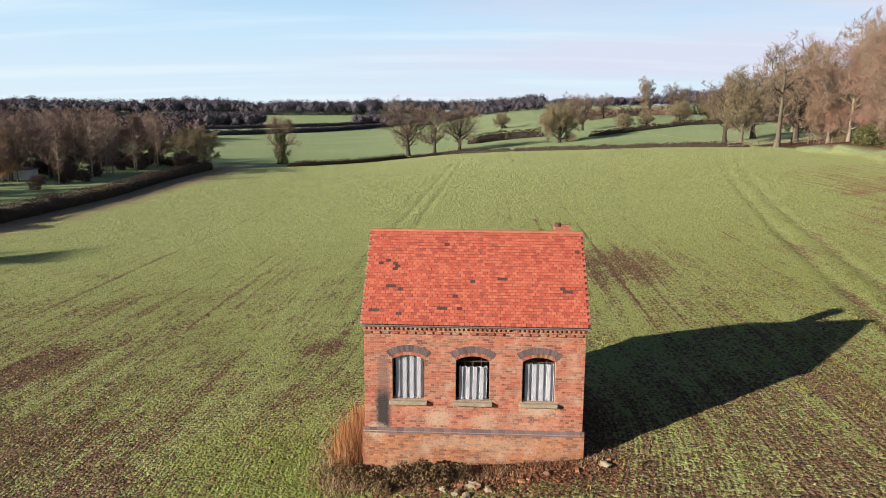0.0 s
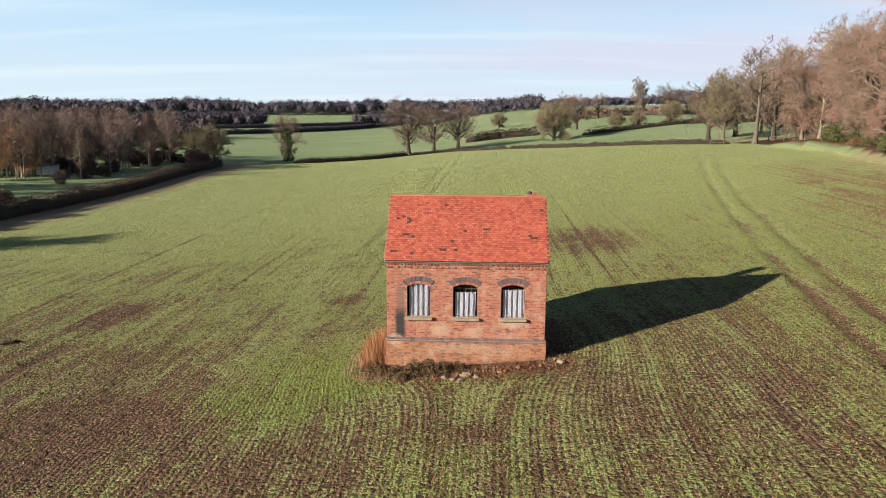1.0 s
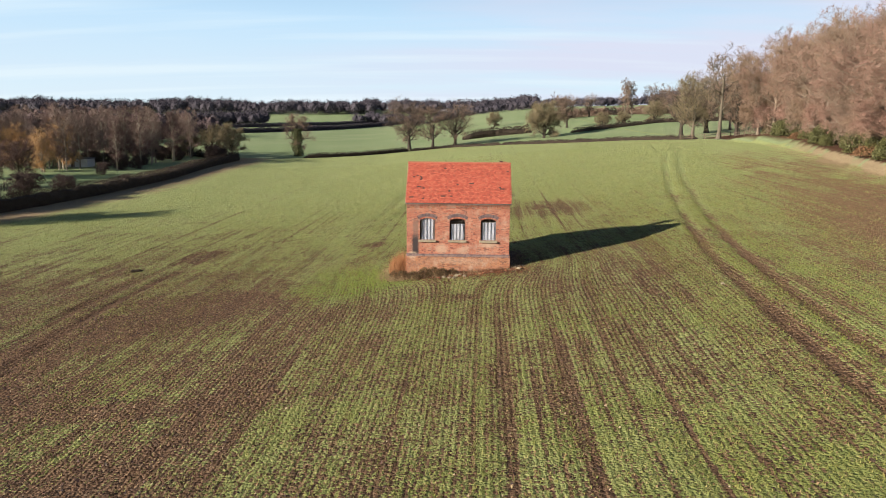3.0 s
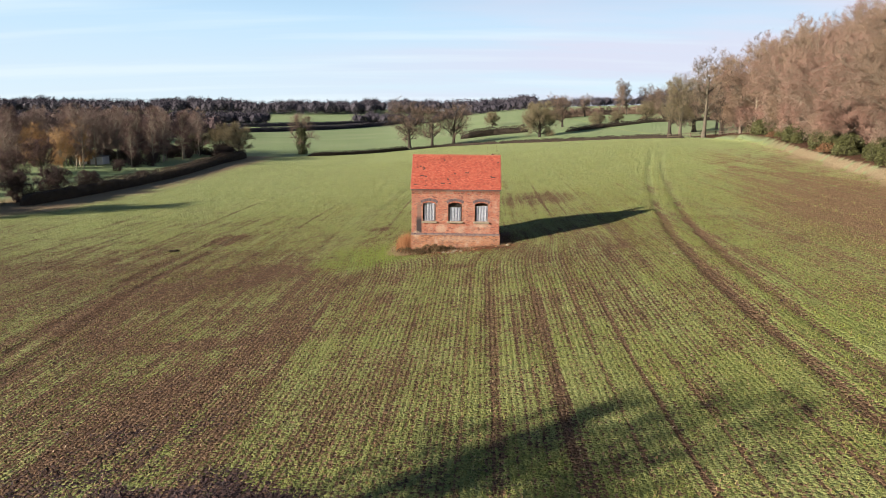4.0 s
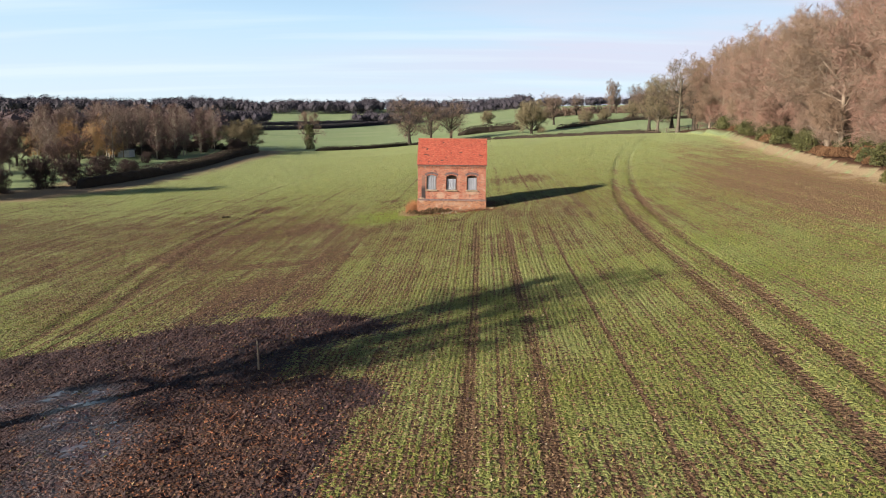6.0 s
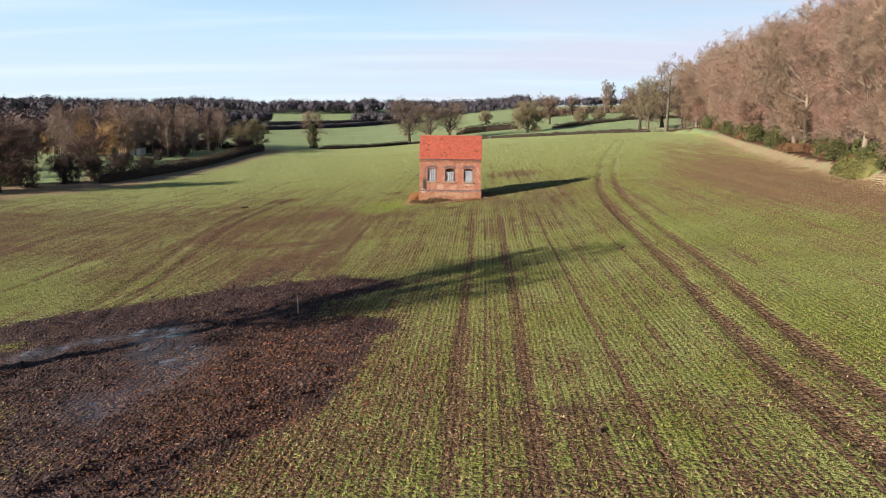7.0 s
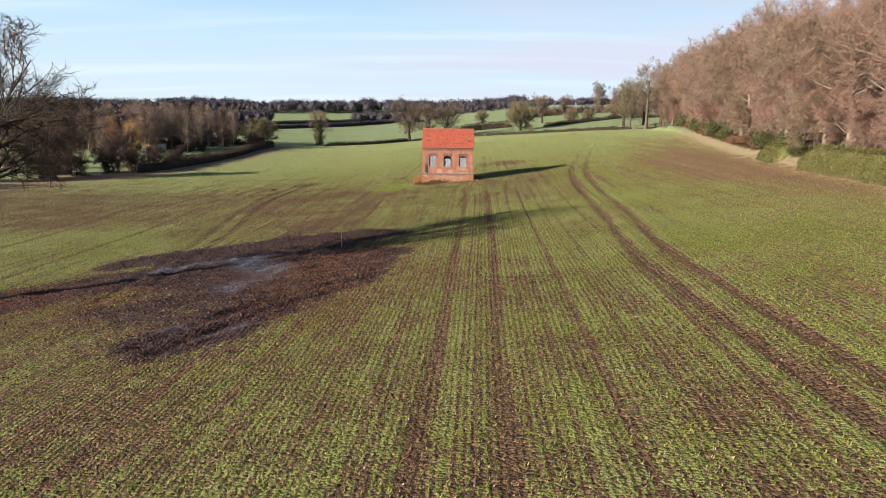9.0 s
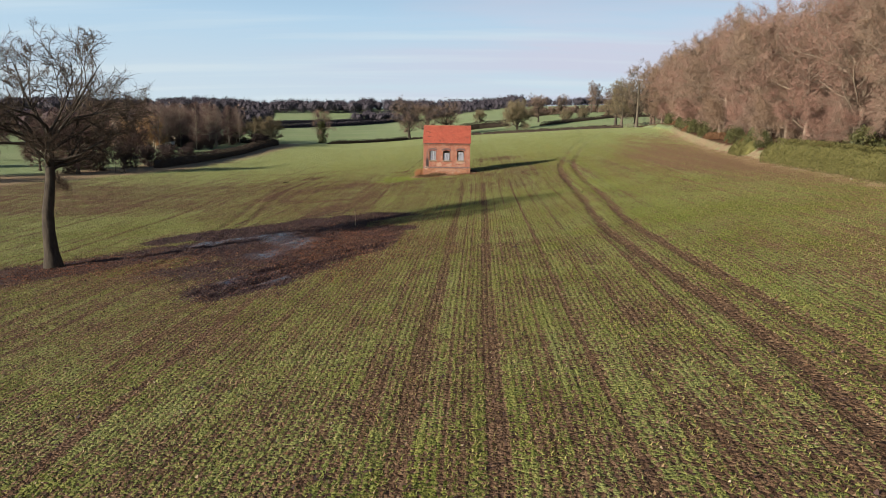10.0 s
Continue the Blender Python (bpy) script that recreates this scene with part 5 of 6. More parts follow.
def build_trees():
    rng = random.Random(11)
    # the oak beside the mud
    near = make_tree(14, 18.8, 0.70, 0.50, 16, 8.8, 0.80, 4, (6, 5, 4), 9, 0.75, 0.012, (M_BARK, M_TWIG_OAK), wander=0.28, top=0.66, low=0.46, thin=0.016, spray=0.8, name="oak_tree", label="tall bare oak with spreading crooked limbs at a muddy field edge")
    stand(near, -28.9, -58.4, 0.6)
    # parkland oaks in the far hedge
    oak_a = make_tree(21, 19.5, 0.36, 0.62, 18, 9.4, 0.70, 4, (6, 5, 3), 7, 1.2, 0.014, (M_BARK, M_TWIG), wander=0.22, top=0.5, low=0.16, thin=0.02, name="oak_tree", label="broad bare oak with russet brown twigs in a hedge line")
    stand(oak_a, -20.6, 198.5, 0.3)
    oak_b = make_tree(22, 16.7, 0.34, 0.48, 16, 6.6, 0.80, 4, (6, 4, 3), 7, 1.1, 0.014, (M_BARK, M_TWIG), wander=0.22, top=0.55, low=0.12, thin=0.02, name="oak_tree", label="broad bare oak with russet brown twigs in a hedge line")
    stand(oak_b, -12.6, 196, 1.2)
    stand_copy(oak_a, -5.1, 198, 2.5, 0.87)
    # ivied tree and neighbours on the west of the hedge
    ivied = make_tree(23, 11.5, 0.30, 0.30, 15, 4.8, 0.95, 3, (5, 5), 22, 0.9, 0.010, (M_BARK, M_TWIG), ivy=0.62, top=0.8, low=0.25, name="ivied_tree", label="bare tree with dark ivy thick on its trunk")
    stand(ivied, -54.0, 177, 0.0, 1.2)
    round_tree = make_tree(24, 10.5, 0.35, 0.26, 16, 4.8, 0.95, 3, (7, 6), 30, 0.95, 0.0115, (M_BARK, M_TWIG_OLIVE), wander=0.2, top=0.5, low=0.04, name="field_maple", label="round bare tree with olive brown twigs by a hedge")
    stand(round_tree, -69.5, 161, 0.0, 1.14)
    stand_copy(round_tree, -77.0, 165, 2.2, 1.1)
    stand_copy(round_tree, -83.5, 166, 4.2, 0.82)
    # hawthorns past the far hedge
    thorn = make_tree(25, 9.0, 0.25, 0.22, 12, 5.4, 0.9, 3, (7, 6), 28, 0.95, 0.0115, (M_BARK, M_TWIG_OLIVE), wander=0.2, top=0.4, low=0.0, stems=2, name="crack_willow", label="spreading many-stemmed bare tree with olive brown twigs")
    stand(thorn, 25.0, 200, 0.5, 1.46)
    stand_copy(oak_b, 39.1, 250, 3.0, 0.92)
    stand_copy(thorn, 49.2, 225, 3.0, 0.70)
    stand_copy(oak_a, 46, 330, 1.0, 0.80)
    stand_copy(oak_b, 62, 340, 3.0, 0.85)
    stand_copy(thorn, 12, 330, 1.0, 0.9)
    stand_copy(thorn, 58, 232, 1.0, 0.65)
    stand_copy(thorn, 71, 238, 4.0, 0.95)
    stand_copy(thorn, 82, 240, 5.0, 0.95)
    stand_copy(round_tree, 92, 262, 1.0, 1.2)
    poplar = make_tree(26, 22, 0.2, 0.35, 18, 4.5, 1.15, 3, (6, 5), 24, 1.3, 0.016, (M_BARK_MID, M_TWIG), top=0.85, low=0.1, name="poplar_tree", label="tall bare tree with upright pale branches")
    stand(poplar, 78.2, 330, 0.0, 0.88)
    stand_copy(poplar, 83, 334, 2.0, 0.80)
    stand_copy(round_tree, 120, 318, 1.0, 1.5)
    for k in range(16):
        stand_copy((oak_a, round_tree, thorn, oak_b)[k % 4], 96 + 7 * k + rng.uniform(-3, 3), 335 + 4 * ((k * 5) % 9) + rng.uniform(-4, 4), rng.random() * 6, rng.uniform(0.75, 1.1))
    # the tall ash and oaks at the north-east corner
    ash = make_tree(27, 22.8, 0.36, 0.42, 14, 6.6, 0.85, 4, (5, 4, 3), 8, 1.0, 0.012, (M_BARK_MID, M_TWIG), wander=0.24, top=0.72, low=0.22, thin=0.03, name="ash_tree", label="very tall bare ash with open upright limbs")
    stand(ash, 55.6, 115.5, 0.4)
    stand_copy(ash, 63.5, 126, 2.6, 0.95)
    # beech wood along the east side
    beech = []
    for k in range(4):
        t = make_tree(40 + k, 22.0, 0.20, 0.30, 23, 9.6, 0.50 + 0.08 * k, 4, (6, 5, 4), 13, 0.95, 0.012, (M_BARK_BEECH, (M_TWIG_RED, M_TWIG_TAN, M_TWIG, M_TWIG_RED)[k]), wander=0.15, top=0.55, low=0.22, thin=0.019, spray=0.95, name="beech_tree", label="tall bare beech with dense pinkish brown twigs at the wood edge", group="trees of the east wood")
        beech.append(t)
    places = []
    for r, (off, gap) in enumerate(((5.0, 7.2), (11.5, 7.6), (19.0, 9.5))):
        for x, y in spline(EAST_EDGE[1:-1] + [(57.5, 110)], gap):
            places.append((x + off + rng.uniform(-1.6, 1.6), y + rng.uniform(-2.5, 2.5), r))
    for x, y in ((41, -68), (44, -78), (43, -90), (52, -74), (53, -88)):
        places.append((x, y, 1))
    for i, (x, y, r) in enumerate(places):
        size = rng.uniform(0.92, 1.03) * (1.0 + 0.05 * r)
        if i < 4:
            stand(beech[i], x, y, rng.random() * 6.28, size)
        else:
            stand_copy(beech[i % 4], x, y, rng.random() * 6.28, size)
    for x, y, k in ((54.6, 141, 0.66), (62.5, 146, 0.60), (61.5, 121, 0.56), (70, 150, 0.95), (79, 165, 0.9), (90, 180, 1.0)):
        stand_copy(beech[1] if k > 0.88 else (oak_a, oak_b)[int(y) % 2], x, y, x, k if k > 0.88 else k * 1.5, label="broad bare tree with grey brown twigs at the field corner")
    lichened = make_tree(29, 17.4, 0.26, 0.40, 18, 6.4, 0.85, 4, (6, 4, 3), 12, 1.0, 0.014, (M_BARK_MID, M_TWIG_OLIVE), wander=0.2, top=0.55, low=0.08, thin=0.02, name="oak_tree", label="rounded bare oak with olive lichened twigs at the field corner")
    stand(lichened, 54.2, 130, 0.8)
    # thin young growth in front, its twigs down to the ground
    sapling = make_tree(47, 9.0, 0.15, 0.10, 12, 3.8, 0.95, 3, (5, 5), 16, 0.9, 0.009, (M_BARK_BEECH, M_TWIG), wander=0.2, top=0.6, low=0.0, stems=3, name="hazel_tree", label="many-stemmed bare hazel below taller beeches", group="trees of the east wood")
    for i, (x, y) in enumerate(spline(EAST_EDGE[1:-1] + [(57.5, 110)], 15.0)):
        px, py, k = x + 4.6 + rng.uniform(-0.8, 2.4), y + rng.uniform(-1.5, 1.5), rng.uniform(0.7, 1.15)
        if i == 0:
            stand(sapling, px, py, 0, k)
        else:
            stand_copy(sapling, px, py, rng.random() * 6.28, k)
    # evergreen undergrowth and bramble below the beeches
    holly = make_shrub(61, 2.2, 3.4, M_EVERGREEN, 2600, 0.13, "dark glossy evergreen holly bush under the trees", name="holly_bush", group="undergrowth of the east wood")
    bramble = make_shrub(62, 2.4, 1.5, M_FERN, 2400, 0.11, "rust brown dead bracken thicket at the wood edge", name="bracken_clump", group="undergrowth of the east wood")
    laurel = make_shrub(63, 2.0, 2.2, M_IVY, 2400, 0.11, "olive green leafy bush at the wood edge", name="laurel_bush", group="undergrowth of the east wood")
    kinds = [holly, bramble, laurel, laurel, bramble]
    used = set()
    for i, (x, y) in enumerate(spline(EAST_EDGE[1:-1] + [(59, 106)], 1.9)):
        ob = kinds[rng.randrange(5)] if y < 20 else (bramble if i % 4 == 0 else holly)
        if 30 < y < 100 and i % 2:
            ob = holly
        xx, yy = x + (4.2 if y < -15 else 1.9) + rng.uniform(0, 1.0) ** 2 * 7.0, y + rng.uniform(-1, 1)
        if ob.name in used:
            stand_copy(ob, xx, yy, rng.random() * 6, rng.uniform(0.45, 1.0))
        else:
            used.add(ob.name)
            stand(ob, xx, yy, rng.random() * 6, 1.0)
    # young birch wood west of the hedge
    birch = [make_tree(70 + k, 12.5, 0.2, 0.11, 16, 2.6, 1.05, 3, (5, 4), 18, 0.9, 0.0105, (M_BARK_PALE, (M_TWIG_BIRCH, M_TWIG_BIRCH, M_TWIG_DARK)[k]), wander=0.14, top=0.9, low=0.1, name="birch_tree", label="slender bare birch with a pale stem in a young wood", group="trees of the west wood") for k in range(3)]
    gold = make_tree(75, 9.5, 0.15, 0.13, 12, 3.0, 1.0, 3, (5, 4), 26, 0.9, 0.0125, (M_BARK_PALE, M_TWIG_GOLD), top=0.6, low=0.0, stems=2, name="willow_tree", label="golden twigged bare willow in a young wood")
    n = 0
    for i in range(78):
        x, y = rng.uniform(-122, -78), rng.uniform(114, 180)
        if x > -74 - (y - 110) * 0.16:
            continue
        if n < 3:
            stand(birch[n], x, y, 0, rng.uniform(1.0, 1.25))
        else:
            stand_copy(birch[n % 3], x, y, rng.random() * 6, rng.uniform(0.98, 1.34))
        n += 1
    stand(gold, -96.0, 118, 0, 1.42)
    stand_copy(gold, -102, 126, 2, 1.15)
    stand_copy(gold, -96, 110, 3, 1.15)
    stand_copy(gold, -106, 116, 4, 1.25)
    for x, y, z in ((-112, 121, 1.0), (-118, 128, 1.1), (-116, 116, 0.9)):
        stand_copy(gold, x, y, z * 5, z)
    dark = make_tree(77, 13, 0.3, 0.30, 18, 6.0, 0.85, 3, (7, 6), 30, 1.0, 0.0115, (M_BARK, M_TWIG_DARK), wander=0.2, top=0.6, low=0.03, name="alder_tree", label="dense dark reddish brown bare tree beside the west hedge")
    stand(dark, -73.4, 28.6, 0, 1.05)
    for x, y, s in ((-84, 34, 0.8), (-92, 18, 0.95), (-86, 52, 0.72), (-80, 66, 0.6), (-95, 70, 0.8), (-104, 90, 0.9), (-90, 92, 0.7), (-112, 60, 1.0), (-118, 30, 1.0), (-100, 0, 1.0)):
        stand_copy(dark, x, y, rng.random() * 6, s)
    for x, y in ((-98, 78), (-106, 72), (-92, 84), (-110, 84), (-100, 100), (-116, 100), (-112, 112)):
        stand_copy(birch[n % 3], x, y, rng.random() * 6, rng.uniform(0.85, 1.1))
        n += 1
    fir = make_shrub(81, 2.0, 8.5, M_EVERGREEN, 1900, 0.30, "dark evergreen conifer among bare trees", "tree", "conifer_tree", 3)
    stand(fir, -78.5, 40, 0, 1.0)
    bush = make_tree(82, 5.2, 0.05, 0.07, 8, 3.4, 0.9, 3, (5, 4), 22, 0.6, 0.014, (M_BARK, M_TWIG_BUSH), wander=0.2, top=0.5, low=0.0, stems=4, name="thorn_bush", label="dense dark brown thorn bush by the west hedge")
    tagged(bush, "dense dark brown thorn bush by the west hedge", "shrub")
    stand(bush, -69, 50, 0, 1.0)
    for x, y, s in ((-71, 44, 1.1), (-67.5, 58, 1.0), (-73, 35, 0.9), (-66, 66, 0.75), (-76, 30, 0.8), (-64.5, 84, 0.45), (-70, 152, 0.8), (-74, 158, 0.9), (-82, 118, 0.7), (-80, 106, 0.6), *((-80 - 2.6 * k, 122 + 4.5 * ((k * 7) % 13), 0.55 + 0.06 * (k % 5)) for k in range(16)), *((-84 - 2.4 * k, 134 + 3.5 * ((k * 5) % 11), 0.6 + 0.05 * (k % 5)) for k in range(14))):
        stand_copy(bush, x, y, rng.random() * 6, s)


build_trees()

hedge(NORTH_HEDGE[1:4], 1.8, 1.4, M_HEDGE_BROWN, "low clipped dark brown hawthorn hedge", 140, 0.09, 2)
hedge(NORTH_HEDGE[3:6], 1.4, 0.9, M_HEDGE_BROWN, "thin gappy brown field hedge", 120, 0.09, 3, 0.5)
hedge(NORTH_HEDGE[5:9], 1.6, 0.9, M_HEDGE_BROWN, "low russet brown gappy field hedge", 120, 0.09, 4, 0.6)
hedge(WEST_HEDGE[2:], 2.6, 2.3, M_HEDGE_BROWN, "clipped hawthorn hedge, shade put into its dark colour", 260, 0.075, 5, 0.2)
hedge([(36.6, -98), (38.4, -60), (39.6, -42), (40.3, -28), (40.6, -20)], 3.0, 1.65, M_HEDGE, "clipped olive green evergreen hedge on a bank", 640, 0.07, 6, 0.16)
hedge([(41.2, -14), (41.8, -9), (42.4, -5)], 3.0, 1.25, M_HEDGE, "short clipped olive green hedge beside a gap", 450, 0.085, 7, 0.3)
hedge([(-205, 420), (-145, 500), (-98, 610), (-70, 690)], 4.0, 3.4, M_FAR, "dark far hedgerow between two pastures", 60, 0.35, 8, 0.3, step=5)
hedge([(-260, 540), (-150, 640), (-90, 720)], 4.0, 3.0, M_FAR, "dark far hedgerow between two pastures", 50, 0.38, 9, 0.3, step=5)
hedge([(-3, 236), (10, 240), (24, 238)], 4.0, 3.2, M_HEDGE_BROWN, "thick dark hedge across a pasture", 60, 0.25, 10, 0.2, step=2)
hedge([(36, 214), (52, 220), (90, 232), (140, 240)], 2.5, 1.6, M_HEDGE_BROWN, "low dark hedge across a pasture", 30, 0.25, 11, 0.4, step=3)
hedge([(30, 330), (60, 350), (110, 352)], 5.0, 4.0, M_TWIG, "brown overgrown far hedgerow", 30, 0.5, 12, 0.4, step=4)
hedge([(-66, 148), (-90, 178), (-130, 200)], 2.4, 2.0, M_HEDGE_BROWN, "dark brown hedge along a lane", 30, 0.22, 13, 0.3, step=3)


def far_woods():
    """Belts of distant woodland on the skyline, thousands of rough crowns in a mesh."""
    rng = np.random.default_rng(90)
    tris = []

    ball = bmesh.new()
    bmesh.ops.create_icosphere(ball, subdivisions=1, radius=1.0)
    core = np.array([[v.co[:] for v in f.verts] for f in ball.faces if f.calc_center_median().z > -0.7])
    ball.free()

    def belt(n, xs, ys, tall, k=150):
        x = rng.uniform(*xs, n)
        y = rng.uniform(*ys, n) if not callable(ys) else ys(x, rng)
        h = tall * rng.uniform(0.72, 1.1, n) * (0.85 + 0.5 * (fbm(x * 0.012, y * 0.012, 91, 3) - 0.3))
        v = rng.normal(0, 1, (n, k, 3))
        v /= np.linalg.norm(v, axis=2)[:, :, None]
        shell = v * rng.uniform(0.70, 1.06, (n, k, 1)) * np.array((0.46, 0.46, 0.46)) + np.array((0, 0, 0.52))
        fringe = leaf_tris(rng, shell.reshape(-1, 3), 0.048).reshape(n, k, 3, 3)
        way = core[None] + rng.uniform(0, 50, (n, 1, 1, 1))
        uneven = 0.50 + 0.36 * vnoise(way[..., 0] * 2.1 + way[..., 2], way[..., 1] * 2.1, 92)
        solid = core[None] * uneven[..., None] * np.array((0.46, 0.46, 0.46)) + np.array((0, 0, 0.52))
        t = np.concatenate([fringe, solid], 1) * h[:, None, None, None]
        t[..., 2] = np.maximum(t[..., 2], 0.0)
        t += np.stack([x, y, land(x, y) - 0.3], -1)[:, None, None, :]
        tris.append(t.reshape(-1, 3, 3))
    belt(850, (-950, 80), lambda x, r: 900 + r.uniform(-40, 60, len(x)) + 0.10 * x, 17)
    belt(420, (-560, -200), lambda x, r: 600 + 0.35 * (x + 350) + r.uniform(-30, 40, len(x)), 14)
    belt(520, (-60, 620), lambda x, r: 622 + r.uniform(-30, 30, len(x)), 9)
    belt(400, (-60, 620), lambda x, r: 612 + r.uniform(-10, 10, len(x)), 3.5, 20)
    belt(260, (160, 620), (520, 640), 13)
    belt(50, (-120, -60), (690, 740), 11)
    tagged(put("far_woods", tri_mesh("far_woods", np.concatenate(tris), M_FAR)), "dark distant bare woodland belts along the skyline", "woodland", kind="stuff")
    tris.clear()
    belt(300, (-460, -150), (250, 420), 14.5, 240)
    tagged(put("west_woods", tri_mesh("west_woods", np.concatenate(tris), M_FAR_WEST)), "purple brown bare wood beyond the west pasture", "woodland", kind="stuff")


far_woods()


# ================= small things =================
def scatter(rng, x, y, length, width, low, high, lift=-0.01):
    """Small pointed pieces leaning every way on the ground."""
    n = len(x)
    a = rng.random(n) * 2 * math.pi
    t = rng.uniform(low, high, n)
    d = np.stack([np.cos(a) * np.cos(t), np.sin(a) * np.cos(t), np.sin(t)], -1)
    w = np.stack([-np.sin(a), np.cos(a), rng.normal(0, 0.3, n)], -1) * (width * rng.uniform(0.6, 1.4, n))[:, None]
    p = np.stack([x, y, land(x, y) + relief(x, y) + lift], -1)
    return np.stack([p - w, p + w, p + d * (length * rng.uniform(0.6, 1.4, n))[:, None]], 1)


def build_crop():
    """Young cereal in drill rows, crumbs of earth between, dead leaves blown over both."""
    rng = np.random.default_rng(7)

    def places(total):
        x, y = rng.uniform(-62, 44, total), rng.uniform(-108, 130, total)
        away = np.hypot(np.maximum(np.abs(x - 1.0) - 11, 0) / 16, np.maximum(y + 2, 0) / 32)
        keep = rng.random(total) < 1 / (1 + away ** 2)
        x, y, away = x[keep], y[keep], away[keep]
        keep = in_field(x, y) & ((x > -50) | (line_dist(x, y, WEST_HEDGE) > 8)) & ~((np.abs(x) < 4.2) & (y > -1.7) & (y < 5.6))
        return x[keep], y[keep], away[keep]

    x, y, away = places(2700000)
    u = row_run(x, y)
    x = x - (((u / 0.25 + 0.25) % 1) - 0.5) * 0.25 + rng.normal(0, 0.055, len(x))
    bare = soil_mask(x, y) + 0.5 * (fbm(x * 2.2, y * 1.1, 61, 2) - 0.5) + 1.5 * (fbm(u * 1.7, y * 0.012, 77, 3) - 0.5)
    keep = (rng.random(len(x)) > np.clip(bare * 1.2 - 0.32, 0.02, 0.99)) & (mud_mask(x, y) + 1.2 * (fbm(x * 0.9, y * 0.9, 63, 3) - 0.5) < rng.uniform(0.0, 1.0, len(x)) ** 1.3)
    x, y, away = x[keep], y[keep], away[keep]
    lush = lush_mask(x, y)
    broad = np.clip(1 + 0.6 * away, 1, 2.6)
    tris = scatter(rng, x, y, 0.105 * (1 + 0.3 * lush), 0.0225 * broad, 0.15, 1.15)
    rich = lush + rng.normal(0, 0.15, len(x)) > 0.45
    tagged(put("lush_crop", tri_mesh("lush_crop", tris[rich], M_WEED)), "thick bright green young cereal beside the building", "crop", kind="stuff")
    tagged(put("cereal_crop", tri_mesh("cereal_crop", tris[~rich], M_CROP)), "young green winter cereal growing in drilled rows", "crop", kind="stuff")

    x, y, away = places(1000000)
    keep = rng.random(len(x)) < np.clip(soil_mask(x, y) * 1.3 - 0.35, 0.08, 1.0) * (1 - wet_mask(x, y)) * sstep(34, 22, x)
    x, y = x[keep], y[keep]
    tris = scatter(rng, x, y, 0.085, 0.036, 0.1, 1.0)
    muddy = mud_mask(x, y) + rng.normal(0, 0.35, len(x)) + 0.9 * (fbm(x * 0.8, y * 0.8, 66, 3) - 0.5) > 0.55
    tagged(put("mud_clods", tri_mesh("mud_clods", scatter(rng, x[muddy], y[muddy], 0.13, 0.055, 0.2, 1.1), M_MUDCLOD)), "dark wet clods of trampled mud", "mud", kind="stuff")
    tris = tris[~muddy]
    tagged(put("earth_crumbs", tri_mesh("earth_crumbs", tris, M_CRUMB)), "crumbs and small clods of brown earth", "soil", kind="stuff")

    x, y, away = places(900000)
    keep = rng.random(len(x)) < leaf_drift(x, y) * 0.75 * (1 - wet_mask(x, y)) * (1 - 0.75 * mud_mask(x, y))
    x, y = x[keep], y[keep]
    tris = scatter(rng, x, y, 0.085, 0.040, 0.0, 0.8, 0.015)
    tagged(put("blown_leaves", tri_mesh("blown_leaves", tris, M_TANLEAF)), "tan and brown oak leaves blown over the crop", "leaves", kind="stuff")


build_crop()


def blades(name, label, category, centres, n, spread, height, width, mat, seed, lean=0.35):
    """Tall dead stalks and grass in clumps."""
    rng = np.random.default_rng(seed)
    tris = []
    for cx, cy, r, k in centres:
        m = int(n * k)
        a = rng.random(m) * 6.283
        q = np.sqrt(rng.random(m)) * r * spread
        x, y = cx + q * np.cos(a), cy + q * np.sin(a)
        inside = (np.abs(x) < PLX) & (y > -PLY) & (y < DEEP + 0.06)
        x, y = x[~inside], y[~inside]
        m = len(x)
        h = height * k ** 0.5 * rng.uniform(0.4, 1.1, m) * (1 - 0.4 * (q[~inside] / (r * spread)))
        d = np.stack([rng.normal(0, lean, m), rng.normal(0, lean, m), np.ones(m)], -1)
        d /= np.linalg.norm(d, axis=1)[:, None]
        w = rng.normal(0, 1, (m, 3))
        w[:, 2] = 0
        w /= np.linalg.norm(w, axis=1)[:, None] + 1e-9
        p = np.stack([x, y, land(x, y) - 0.03], -1)
        tris.append(np.stack([p - w * width, p + w * width, p + d * h[:, None]], 1))
    ob = put(name, tri_mesh(name, np.concatenate(tris), mat))
    return tagged(ob, label, category, kind="stuff")


blades("dead_stalks", "tall rust brown dead weeds against the gable", "weeds", [(-4.2, 0.6, 0.7, 1.0), (-4.25, 1.6, 0.7, 1.0), (-4.3, 2.8, 0.7, 0.9), (-4.2, 4.0, 0.6, 0.6)], 700, 1.0, 1.75, 0.013, M_STALK, 31, 0.20)
blades("dry_grass", "bleached dry grass along the foot of the wall", "grass", [(x, -0.75 - 0.35 * ((i * 7) % 3) / 2, 0.6, 0.45 + 0.25 * ((i * 5) % 3) / 2) for i, x in enumerate(np.arange(-4.6, 1.4, 0.42))], 190, 1.1, 0.45, 0.012, M_DRY, 32, 0.45)
blades("dry_grass", "bleached dry grass round the building corner", "grass", [(-4.9, -0.3, 0.8, 0.7), (-5.0, 0.9, 0.7, 0.6), (-4.9, 2.2, 0.7, 0.5), (3.9, -0.5, 0.5, 0.3), (4.2, 0.2, 0.4, 0.25), (-4.2, -1.0, 0.7, 0.7)], 420, 1.1, 0.55, 0.012, M_DRY, 33, 0.5)
